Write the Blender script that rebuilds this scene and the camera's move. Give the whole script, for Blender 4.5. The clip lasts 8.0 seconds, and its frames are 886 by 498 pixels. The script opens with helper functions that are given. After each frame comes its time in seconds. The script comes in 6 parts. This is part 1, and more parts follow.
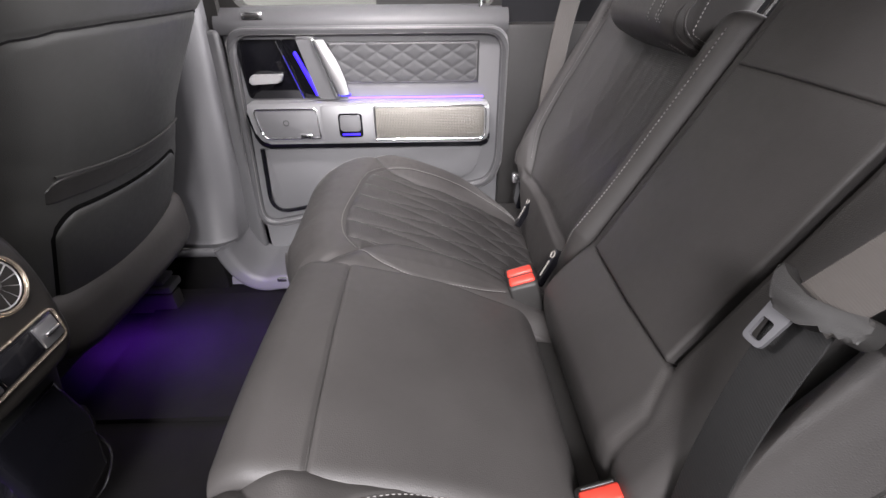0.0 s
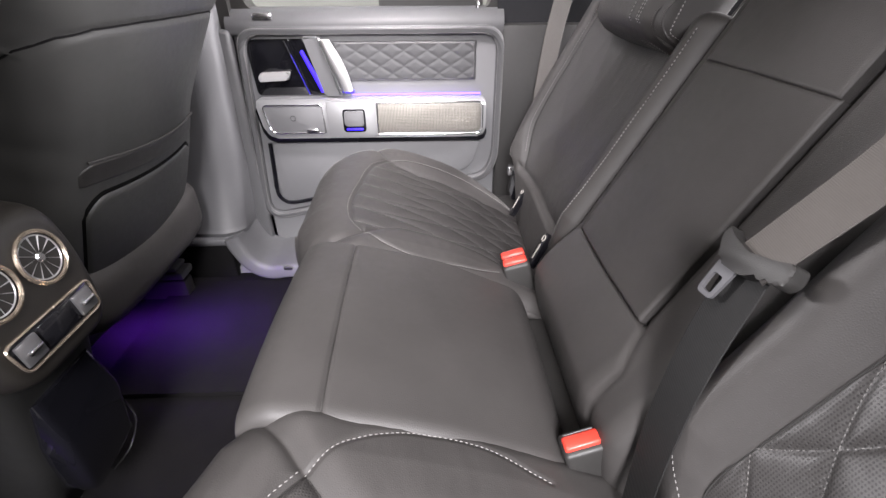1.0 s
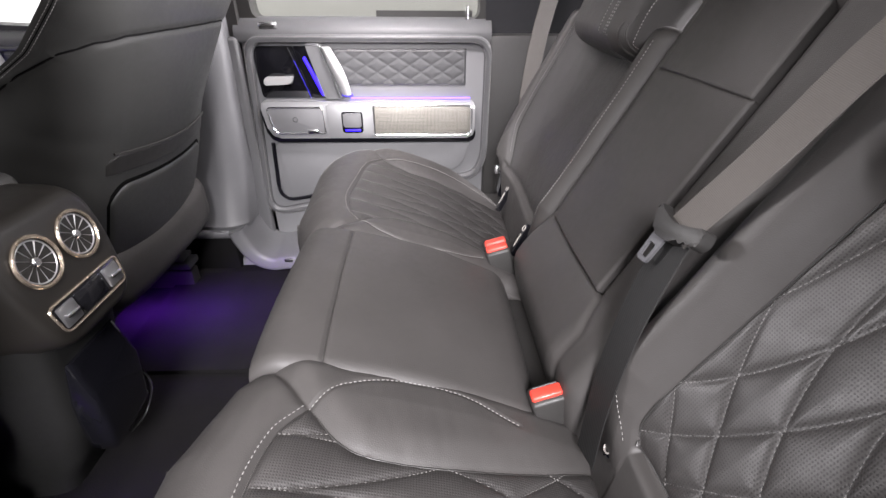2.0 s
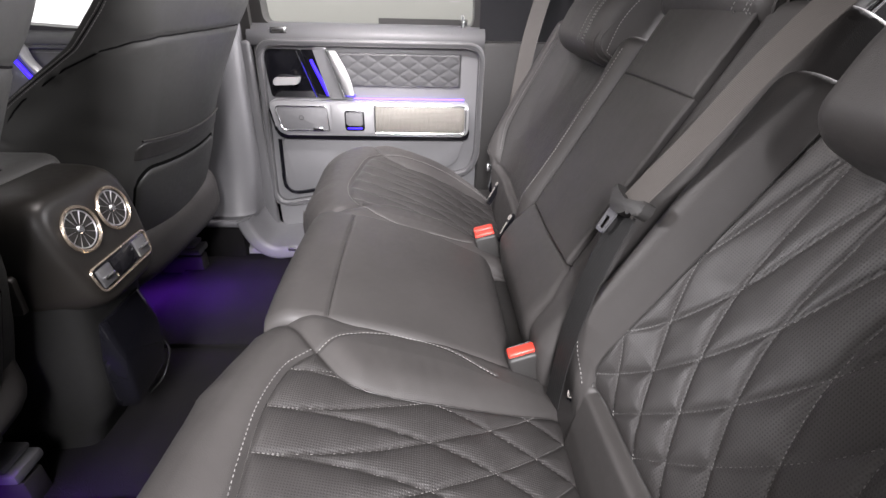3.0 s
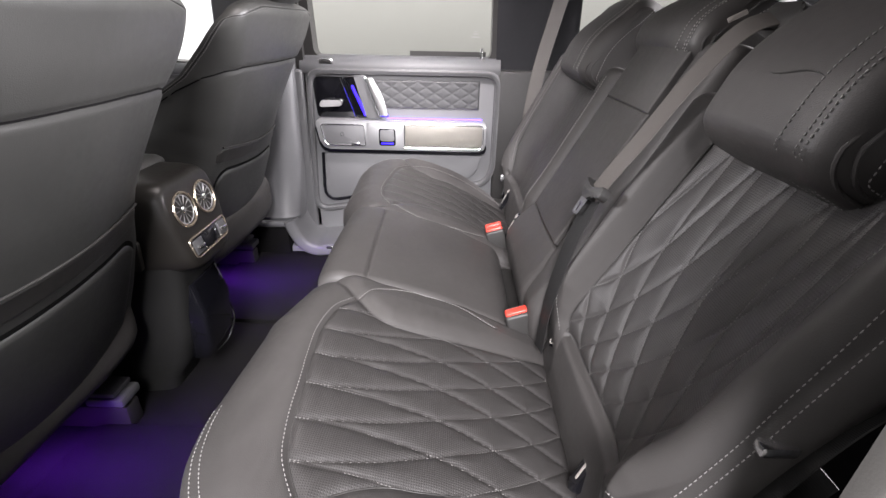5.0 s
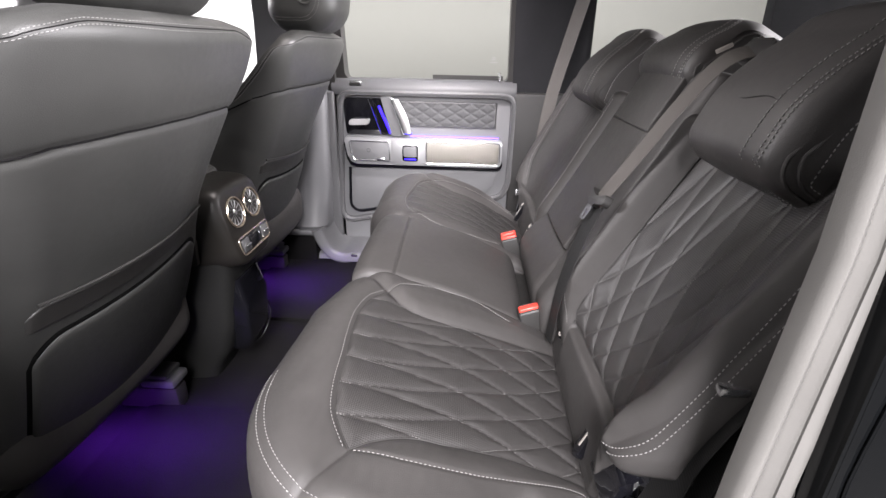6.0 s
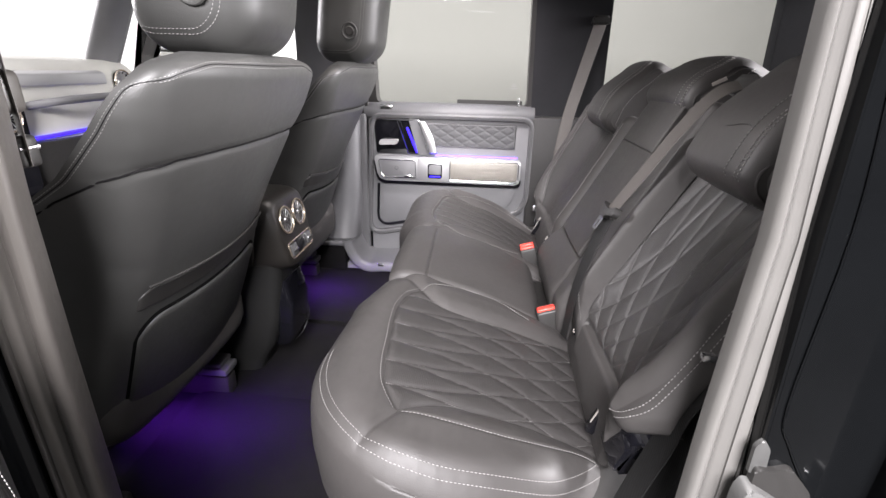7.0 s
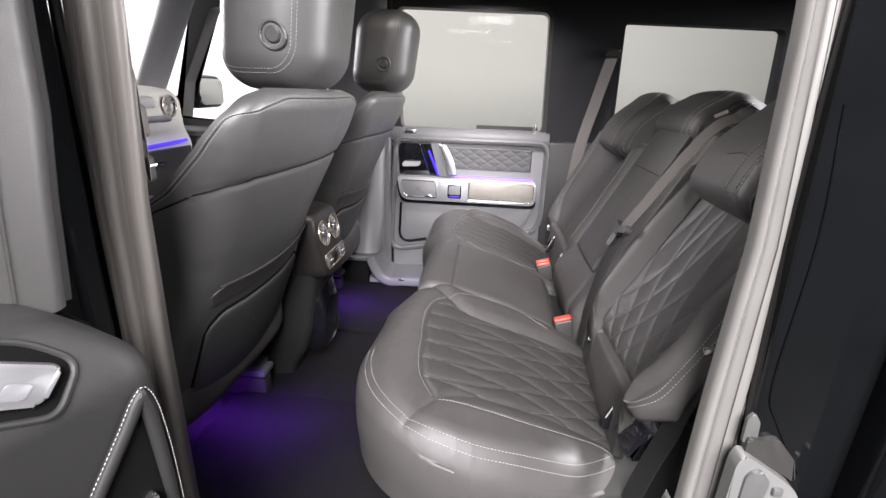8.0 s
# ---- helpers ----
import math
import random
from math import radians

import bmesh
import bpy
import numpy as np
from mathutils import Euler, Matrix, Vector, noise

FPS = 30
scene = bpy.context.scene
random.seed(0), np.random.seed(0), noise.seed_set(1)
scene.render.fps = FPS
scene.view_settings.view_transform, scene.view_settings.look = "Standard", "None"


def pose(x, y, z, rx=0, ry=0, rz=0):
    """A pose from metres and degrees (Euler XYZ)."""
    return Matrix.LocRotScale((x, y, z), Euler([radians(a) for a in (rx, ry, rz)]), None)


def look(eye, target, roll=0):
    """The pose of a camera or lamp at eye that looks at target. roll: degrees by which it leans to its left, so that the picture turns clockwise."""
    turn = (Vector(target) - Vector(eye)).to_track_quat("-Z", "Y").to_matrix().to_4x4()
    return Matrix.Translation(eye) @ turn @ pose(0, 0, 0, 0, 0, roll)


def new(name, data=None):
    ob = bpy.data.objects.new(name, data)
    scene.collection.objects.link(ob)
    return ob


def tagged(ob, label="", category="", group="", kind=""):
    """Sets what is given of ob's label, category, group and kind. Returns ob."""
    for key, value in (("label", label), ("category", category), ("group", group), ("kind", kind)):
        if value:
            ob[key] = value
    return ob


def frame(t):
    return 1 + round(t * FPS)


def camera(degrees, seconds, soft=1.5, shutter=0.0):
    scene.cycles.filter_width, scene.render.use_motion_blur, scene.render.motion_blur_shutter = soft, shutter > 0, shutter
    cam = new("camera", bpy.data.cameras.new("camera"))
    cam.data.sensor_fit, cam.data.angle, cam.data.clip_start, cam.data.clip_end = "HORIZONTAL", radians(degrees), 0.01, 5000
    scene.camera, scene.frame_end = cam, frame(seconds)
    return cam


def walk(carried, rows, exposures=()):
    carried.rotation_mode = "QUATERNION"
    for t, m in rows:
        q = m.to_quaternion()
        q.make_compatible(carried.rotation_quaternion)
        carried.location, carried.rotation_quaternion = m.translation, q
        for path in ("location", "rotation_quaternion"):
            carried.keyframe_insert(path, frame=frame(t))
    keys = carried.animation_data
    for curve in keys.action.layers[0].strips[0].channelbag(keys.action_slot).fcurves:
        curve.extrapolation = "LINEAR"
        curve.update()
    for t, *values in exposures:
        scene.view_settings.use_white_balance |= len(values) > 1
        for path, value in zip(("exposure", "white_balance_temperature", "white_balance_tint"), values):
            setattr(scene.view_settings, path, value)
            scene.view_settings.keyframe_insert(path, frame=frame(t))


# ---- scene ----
cam = camera(87.9, 8.0)
PATH = [
    (0, (-0.255, -0.437, 0.77), (-0.209, 1.28, -0.256), -0.4),
    (0.5, (-0.258, -0.476, 0.768), (-0.214, 1.241, -0.256), -0.5),
    (1, (-0.256, -0.511, 0.773), (-0.207, 1.209, -0.247), -0.3),
    (1.5, (-0.25, -0.558, 0.78), (-0.195, 1.169, -0.227), -0.1),
    (3, (-0.234, -0.724, 0.789), (-0.159, 1.025, -0.178), 1.4),
    (3.5, (-0.233, -0.778, 0.793), (-0.17, 0.979, -0.16), 1.6),
    (4, (-0.231, -0.832, 0.798), (-0.194, 0.935, -0.139), 1.4),
    (4.5, (-0.214, -0.89, 0.806), (-0.213, 0.89, -0.105), 1.1),
    (6, (-0.228, -1.065, 0.823), (-0.323, 0.764, 0.019), 1.2),
    (6.5, (-0.236, -1.13, 0.834), (-0.363, 0.712, 0.067), 1.2),
    (7, (-0.254, -1.2, 0.842), (-0.411, 0.656, 0.114), 1.4),
    (7.5, (-0.278, -1.258, 0.849), (-0.461, 0.612, 0.164), 1.6),
    (8, (-0.291, -1.312, 0.858), (-0.488, 0.571, 0.215), 1.9),
]
EXPOSURES = [(0.0, 0.42, 6500, 16), (1.0, 0.66, 6500, 16), (4.0, 0.60, 6500, 16), (6.0, 0.68, 6500, 16), (8.0, 0.66, 6500, 16)]
walk(cam, [(t, look(eye, target, roll)) for t, eye, target, roll in PATH], EXPOSURES)

# ---- world, lights and exposure ----
def make_world():
    w = bpy.data.worlds.new("studio_world")
    scene.world = w
    w.use_nodes = True
    w.node_tree.nodes["Background"].inputs[0].default_value = (0.95, 0.97, 1.0, 1)
    w.node_tree.nodes["Background"].inputs[1].default_value = 0.6


def area_lamp(name, eye, target, sx, sy, power, color=(1, 1, 1), spread=180):
    d = bpy.data.lights.new(name, "AREA")
    d.shape, d.size, d.size_y, d.energy, d.color, d.spread = "RECTANGLE", sx, sy, power, color, radians(spread)
    ob = new(name, d)
    ob.matrix_world = look(eye, target)
    return ob


make_world()
LAMPS = dict(near=340, far=5.2, front=110, rear=310, side_far=4.5, side_near=0.2, cabin_fill=2.6, led=1.8)
area_lamp("unseen_studio_light", (-0.16, -3.0, 2.30), (-0.1, -0.3, 0.4), 1.3, 1.2, LAMPS["near"])
area_lamp("unseen_studio_light", (-0.4, 2.6, 2.75), (-0.4, 3.3, 1.2), 4.0, 0.8, LAMPS["far"])
area_lamp("unseen_studio_light", (-4.5, 1.30, 1.68), (0.0, -0.3, 0.5), 0.45, 0.45, LAMPS["front"])
# fill with no seen source, added to brighten the front seat backs
area_lamp("unseen_studio_light", (4.6, 0.8, 1.9), (-0.8, -0.2, 0.75), 2.2, 1.4, LAMPS["rear"], spread=90)
area_lamp("reading_lamp_light", (-0.36, 0.48, 1.225), (-0.38, 0.90, 0.45), 0.22, 0.08, LAMPS["side_far"], (1.0, 0.97, 0.97), 120)
area_lamp("reading_lamp_light", (-0.33, -0.60, 1.225), (-0.33, -0.50, 0.0), 0.20, 0.08, LAMPS["side_near"], (1.0, 0.97, 0.95))
# unseen fill lamp added overhead to brighten the middle of the cabin
area_lamp("cabin_fill_light", (-0.50, 0.0, 1.222), (-0.50, 0.0, 0.0), 0.26, 0.16, LAMPS["cabin_fill"], (1.0, 0.95, 0.90))
for ly in (-0.385, 0.385):
    area_lamp("footwell_led", (-0.950, ly + 0.07, 0.130), (-0.87, ly + 0.07, -0.06), 0.05, 0.34, LAMPS["led"], (0.26, 0.04, 1.0), 125)


# ---- materials ----
def material(name, base, rough=0.5, metal=0.0, spec=0.5, grain=None, mottle=0.12, mottle_scale=9.0, coat=0.0, sheen=0.0, rough_var=0.08):
    """A principled material with large mottling, roughness variation and a fine relief: grain = (kind, size in metres, depth)."""
    m = bpy.data.materials.new(name)
    m.use_nodes = True
    t = m.node_tree
    n, l = t.nodes, t.links
    b = n["Principled BSDF"]
    b.inputs["Metallic"].default_value = metal
    b.inputs["Specular IOR Level"].default_value = spec
    b.inputs["Coat Weight"].default_value = coat
    b.inputs["Coat Roughness"].default_value = 0.05
    b.inputs["Sheen Weight"].default_value = sheen
    co = n.new("ShaderNodeTexCoord").outputs["Object"]
    big = n.new("ShaderNodeTexNoise")
    big.inputs["Scale"].default_value, big.inputs["Detail"].default_value = mottle_scale, 4
    l.new(co, big.inputs["Vector"])
    ramp = n.new("ShaderNodeMix")
    ramp.data_type = "RGBA"
    lo = [c * (1 - mottle) for c in base]
    hi = [min(1, c * (1 + mottle)) for c in base]
    ramp.inputs[6].default_value, ramp.inputs[7].default_value = (*lo, 1), (*hi, 1)
    l.new(big.outputs["Fac"], ramp.inputs[0])
    l.new(ramp.outputs[2], b.inputs["Base Color"])
    fine = n.new("ShaderNodeTexNoise")
    fine.inputs["Scale"].default_value, fine.inputs["Detail"].default_value = mottle_scale * 9, 3
    l.new(co, fine.inputs["Vector"])
    mr = n.new("ShaderNodeMapRange")
    mr.inputs["To Min"].default_value, mr.inputs["To Max"].default_value = max(0.02, rough - rough_var), min(1, rough + rough_var)
    l.new(fine.outputs["Fac"], mr.inputs["Value"])
    l.new(mr.outputs["Result"], b.inputs["Roughness"])
    if grain:
        kind, size, depth = grain
        bump = n.new("ShaderNodeBump")
        bump.inputs["Distance"].default_value = depth
        bump.inputs["Strength"].default_value = 0.6
        if kind == "leather":
            g = n.new("ShaderNodeTexVoronoi")
            g.feature = "DISTANCE_TO_EDGE"
            g.inputs["Scale"].default_value = 1 / size
            l.new(co, g.inputs["Vector"])
            l.new(g.outputs["Distance"], bump.inputs["Height"])
        elif kind == "dots":
            g = n.new("ShaderNodeTexVoronoi")
            g.inputs["Scale"].default_value, g.inputs["Randomness"].default_value = 1 / size, 0.0
            flat = n.new("ShaderNodeVectorMath")
            flat.operation = "MULTIPLY"
            flat.inputs[1].default_value = (1, 0, 1) if "grille" in name else (1, 1, 0)
            l.new(co, flat.inputs[0])
            l.new(flat.outputs[0], g.inputs["Vector"])
            hole = n.new("ShaderNodeMapRange")
            hole.inputs["From Min"].default_value, hole.inputs["From Max"].default_value = 0.22, 0.34
            l.new(g.outputs["Distance"], hole.inputs["Value"])
            l.new(hole.outputs["Result"], bump.inputs["Height"])
            dark = n.new("ShaderNodeMix")
            dark.data_type = "RGBA"
            dark.inputs[6].default_value = (*[c * (0.12 if "grille" in name else 0.45) for c in base], 1)
            l.new(hole.outputs["Result"], dark.inputs[0])
            l.new(ramp.outputs[2], dark.inputs[7])
            l.new(dark.outputs[2], b.inputs["Base Color"])
        elif kind == "weave":
            g = n.new("ShaderNodeTexWave")
            g.wave_type, g.bands_direction = "BANDS", "X"
            g.inputs["Scale"].default_value, g.inputs["Distortion"].default_value = 1 / size / 6.28, 0.6
            l.new(co, g.inputs["Vector"])
            l.new(g.outputs["Fac"], bump.inputs["Height"])
        else:
            g = n.new("ShaderNodeTexNoise")
            g.inputs["Scale"].default_value, g.inputs["Detail"].default_value = 1 / size, 5
            l.new(co, g.inputs["Vector"])
            l.new(g.outputs["Fac"], bump.inputs["Height"])
        l.new(bump.outputs["Normal"], b.inputs["Normal"])
    return m


def glow(name, color, strength):
    m = bpy.data.materials.new(name)
    m.use_nodes = True
    b = m.node_tree.nodes["Principled BSDF"]
    b.inputs["Base Color"].default_value = (*[c * 0.3 for c in color], 1)
    b.inputs["Emission Color"].default_value = (*color, 1)
    b.inputs["Emission Strength"].default_value = strength
    return m


def clear_glass(name, tint=(0.96, 0.98, 0.96)):
    m = bpy.data.materials.new(name)
    m.use_nodes = True
    b = m.node_tree.nodes["Principled BSDF"]
    b.inputs["Base Color"].default_value = (*tint, 1)
    b.inputs["Transmission Weight"].default_value = 1
    b.inputs["Roughness"].default_value = 0.0
    b.inputs["IOR"].default_value = 1.12
    b.inputs["Specular IOR Level"].default_value = 0.1
    return m


LEATHER = material("black_nappa_leather", (0.046, 0.043, 0.0415), 0.54, spec=0.48, grain=("leather", 0.0022, 0.0004), mottle=0.25)
LEATHER_SEAT_BACK = material("black_smooth_leather", (0.037, 0.037, 0.0355), 0.46, spec=0.5, grain=("leather", 0.0022, 0.0004), mottle=0.2)
PERF = material("perforated_black_leather", (0.038, 0.0355, 0.0345), 0.46, spec=0.52, grain=("dots", 0.0030, 0.0004), mottle=0.15)
THREAD = material("light_grey_thread", (0.30, 0.292, 0.284), 0.7)
THREAD_MID = material("mid_grey_thread", (0.22, 0.215, 0.21), 0.7)
THREAD_DARK = material("dark_grey_thread", (0.16, 0.156, 0.151), 0.7)
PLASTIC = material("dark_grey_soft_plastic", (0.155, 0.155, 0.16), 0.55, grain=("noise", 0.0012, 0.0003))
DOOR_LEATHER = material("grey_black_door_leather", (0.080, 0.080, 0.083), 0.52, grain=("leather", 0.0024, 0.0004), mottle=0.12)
PILLAR = material("grey_pillar_plastic", (0.092, 0.092, 0.096), 0.5, grain=("noise", 0.0012, 0.0003))
PILLAR_WARM = material("warm_grey_pillar_plastic", (0.062, 0.057, 0.052), 0.42, grain=("noise", 0.0012, 0.0003))
PLASTIC_MID = material("mid_grey_door_plastic", (0.028, 0.027, 0.026), 0.5, grain=("noise", 0.0012, 0.0003))
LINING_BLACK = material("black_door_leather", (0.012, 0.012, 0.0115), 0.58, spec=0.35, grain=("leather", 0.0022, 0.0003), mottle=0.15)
PLASTIC_BLACK = material("black_plastic", (0.024, 0.023, 0.022), 0.42, grain=("noise", 0.0012, 0.0002))
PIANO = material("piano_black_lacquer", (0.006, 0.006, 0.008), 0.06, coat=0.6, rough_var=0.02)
CHROME = material("polished_chrome", (0.86, 0.86, 0.87), 0.22, metal=1.0, rough_var=0.04, mottle=0.03)
ALU = material("brushed_aluminium", (0.47, 0.47, 0.48), 0.36, metal=0.6, mottle=0.03, rough_var=0.02)
GRILLE = material("perforated_metal_speaker_grille", (0.40, 0.38, 0.34), 0.38, metal=0.6, grain=("dots", 0.0042, 0.001))
CARPET = material("dark_carpet", (0.009, 0.0085, 0.009), 0.95, spec=0.05, grain=("noise", 0.0016, 0.004), sheen=0.0, mottle=0.3, mottle_scale=20)
FABRIC = material("black_headliner_fabric", (0.022, 0.022, 0.024), 0.9, spec=0.15, grain=("noise", 0.001, 0.0006))
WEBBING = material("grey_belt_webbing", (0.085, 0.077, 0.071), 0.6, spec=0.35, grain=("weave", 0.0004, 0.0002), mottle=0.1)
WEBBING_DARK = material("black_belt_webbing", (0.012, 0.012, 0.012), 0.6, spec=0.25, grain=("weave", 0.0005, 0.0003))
RED = material("red_plastic", (0.70, 0.055, 0.035), 0.32)
RUBBER = material("grey_rubber_seal", (0.125, 0.121, 0.114), 0.5, grain=("noise", 0.0015, 0.0002), mottle=0.2)
PAINT = material("black_car_paint", (0.0035, 0.0038, 0.0042), 0.07, spec=0.16, coat=0.12, rough_var=0.03, mottle=0.3)
BARE = material("primed_light_metal", (0.13, 0.13, 0.127), 0.4, metal=0.5, mottle=0.2)
HANDLE = material("satin_chrome", (0.20, 0.20, 0.205), 0.34, metal=0.7, mottle=0.03)
ZINC = material("pale_zinc_coated_metal", (0.15, 0.15, 0.146), 0.46, metal=0.25, mottle=0.12)
BRONZE = material("warm_bronze_metal", (0.62, 0.52, 0.42), 0.26, metal=0.9, mottle=0.03, rough_var=0.03)
CONSOLE = material("brown_black_console_plastic", (0.015, 0.0135, 0.0118), 0.40, grain=("noise", 0.0012, 0.0002))
GLASS = clear_glass("window_glass")
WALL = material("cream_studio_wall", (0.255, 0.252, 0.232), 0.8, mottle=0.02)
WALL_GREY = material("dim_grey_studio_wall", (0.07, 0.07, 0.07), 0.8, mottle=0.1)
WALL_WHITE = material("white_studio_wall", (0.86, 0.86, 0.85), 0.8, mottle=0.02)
GROUND = material("grey_studio_floor", (0.065, 0.064, 0.062), 0.4, mottle=0.1)
VIOLET = glow("violet_led", (0.16, 0.07, 1.0), 4.5)
SATIN = material("satin_silver_metal", (0.52, 0.52, 0.52), 0.34, metal=0.35, mottle=0.03)
# near-black base that puts the shade of shallow recesses into the colour
RECESS_SHADE = material("painted_recess_shade", (0.004, 0.004, 0.004), 0.95, spec=0.03, grain=("noise", 0.0015, 0.001))
LED = glow("blue_violet_led", (0.035, 0.015, 1.0), 1.9)
# pale base carries the strong light that falls on the dark dashboard
DASH_LIT = material("brightly_lit_dashboard_leather", (0.46, 0.455, 0.42), 0.45, grain=("leather", 0.0024, 0.0004), mottle=0.1)
STEEL = material("dull_steel", (0.15, 0.15, 0.16), 0.45, metal=0.5, mottle=0.1)
WHITE_PRINT = material("white_print", (0.42, 0.39, 0.36), 0.6)
SCREEN = material("black_display_glass", (0.010, 0.010, 0.012), 0.08, coat=0.5)

# ---- builders ----
def thing(name, at=(0, 0, 0), label="", category="", group="", kind=""):
    e = new(name)
    e.empty_display_size = 0.05
    e.location = at
    return tagged(e, label, category, group, kind)


def link(name, verts, faces, mat, parent=None, label="", m=None, smooth=True):
    """One mesh object from vertices and faces given in world axes, or in the axes of the pose m."""
    me = bpy.data.meshes.new(name)
    me.from_pydata([tuple(v) for v in verts], [], faces)
    me.materials.append(mat)
    if smooth:
        me.shade_smooth()
    me.update()
    ob = new(name, me)
    if m is not None:
        ob.matrix_basis = m
    if parent is not None:
        base = Matrix.Identity(4)
        p = parent
        chain = []
        while p is not None:
            chain.append(p)
            p = p.parent
        for q in reversed(chain):
            base = base @ q.matrix_parent_inverse @ q.matrix_basis
        ob.parent = parent
        ob.matrix_parent_inverse = base.inverted()
    if label:
        ob["label"] = label
    return ob


def smooth_by_angle(bm, degrees=35):
    for e in bm.edges:
        if len(e.link_faces) == 2 and e.calc_face_angle(0) > radians(degrees):
            e.smooth = False


def part(name, bm, mat, parent=None, label="", m=None, sharp=35):
    bmesh.ops.recalc_face_normals(bm, faces=bm.faces)
    for f in bm.faces:
        f.smooth = True
    smooth_by_angle(bm, sharp)
    me = bpy.data.meshes.new(name)
    bm.to_mesh(me)
    bm.free()
    me.materials.append(mat)
    ob = new(name, me)
    if m is not None:
        ob.matrix_basis = m
    if parent is not None:
        base = Matrix.Identity(4)
        chain = []
        p = parent
        while p is not None:
            chain.append(p)
            p = p.parent
        for q in reversed(chain):
            base = base @ q.matrix_parent_inverse @ q.matrix_basis
        ob.parent = parent
        ob.matrix_parent_inverse = base.inverted()
    if label:
        ob["label"] = label
    return ob


def box_bm(x0, x1, y0, y1, z0, z1, r=0.004, seg=2, bm=None):
    own = bmesh.new()
    bmesh.ops.create_cube(own, size=1)
    for v in own.verts:
        v.co = Vector(((x0 + x1) / 2 + v.co.x * (x1 - x0), (y0 + y1) / 2 + v.co.y * (y1 - y0), (z0 + z1) / 2 + v.co.z * (z1 - z0)))
    if r:
        bmesh.ops.bevel(own, geom=list(own.edges), offset=min(r, 0.45 * min(abs(x1 - x0), abs(y1 - y0), abs(z1 - z0))), segments=seg, affect="EDGES", profile=0.5)
    if bm is None:
        return own
    me = bpy.data.meshes.new("t")
    own.to_mesh(me)
    own.free()
    bm.from_mesh(me)
    bpy.data.meshes.remove(me)
    return bm


def fillet(points, radius, seg=6):
    """A closed outline in a plane with its corners rounded; radius one number, or one for each corner."""
    out = []
    n = len(points)
    for i, p in enumerate(points):
        r = radius[i] if isinstance(radius, (list, tuple)) else radius
        a, b, c = Vector(points[i - 1]), Vector(p), Vector(points[(i + 1) % n])
        u, w = (a - b), (c - b)
        if r <= 0:
            out.append(b)
            continue
        d = min(r, 0.49 * u.length, 0.49 * w.length)
        s, e = b + u.normalized() * d, b + w.normalized() * d
        for k in range(seg + 1):
            t = k / seg
            out.append((1 - t) ** 2 * s + 2 * t * (1 - t) * b + t * t * e)
    return [tuple(q) for q in out]


def slab_bm(outline, d0, d1, axes, bevel=0.003, holes=()):
    """An outline in a plane, drawn out from depth d0 to d1 and bevelled. axes(u, v, d) gives the place."""
    bm = bmesh.new()
    if not holes:
        lo = [bm.verts.new(axes(u, v, d0)) for u, v in outline]
        hi = [bm.verts.new(axes(u, v, d1)) for u, v in outline]
        bm.faces.new(lo[::-1])
        cap = bm.faces.new(hi)
        for i in range(len(lo)):
            j = (i + 1) % len(lo)
            bm.faces.new((lo[i], lo[j], hi[j], hi[i]))
        if bevel:
            bmesh.ops.bevel(bm, geom=list(cap.edges), offset=bevel, segments=2, affect="EDGES", profile=0.5)
        return bm
    hole = holes[0]
    cu, cv = sum(p[0] for p in hole) / len(hole), sum(p[1] for p in hole) / len(hole)
    turns = sorted({round(math.atan2(v - cv, u - cu), 5) for u, v in list(hole) + list(outline)})
    ring = [nearest_on(outline, (cu, cv), (math.cos(a), math.sin(a))) for a in turns]
    pts = [nearest_on(hole, (cu, cv), (math.cos(a), math.sin(a))) for a in turns]
    n = len(turns)
    rows = [[bm.verts.new(axes(u, v, d0)) for u, v in ring], [bm.verts.new(axes(u, v, d1)) for u, v in ring],
            [bm.verts.new(axes(u, v, d1)) for u, v in pts], [bm.verts.new(axes(u, v, d0)) for u, v in pts]]
    for r in range(4):
        for i in range(n):
            j = (i + 1) % n
            bm.faces.new((rows[r][i], rows[r][j], rows[(r + 1) % 4][j], rows[(r + 1) % 4][i]))
    return bm


def nearest_on(outline, c, way):
    """Where the ray from c meets a closed outline."""
    best = None
    for i in range(len(outline)):
        (ax, ay), (bx, by) = outline[i - 1], outline[i]
        ex, ey = bx - ax, by - ay
        den = way[0] * ey - way[1] * ex
        if abs(den) < 1e-12:
            continue
        t = ((ax - c[0]) * ey - (ay - c[1]) * ex) / den
        s = ((ax - c[0]) * way[1] - (ay - c[1]) * way[0]) / den
        if t > 0 and -1e-6 <= s <= 1 + 1e-6 and (best is None or t < best):
            best = t
    best = best or 1.0
    return (c[0] + way[0] * best, c[1] + way[1] * best)


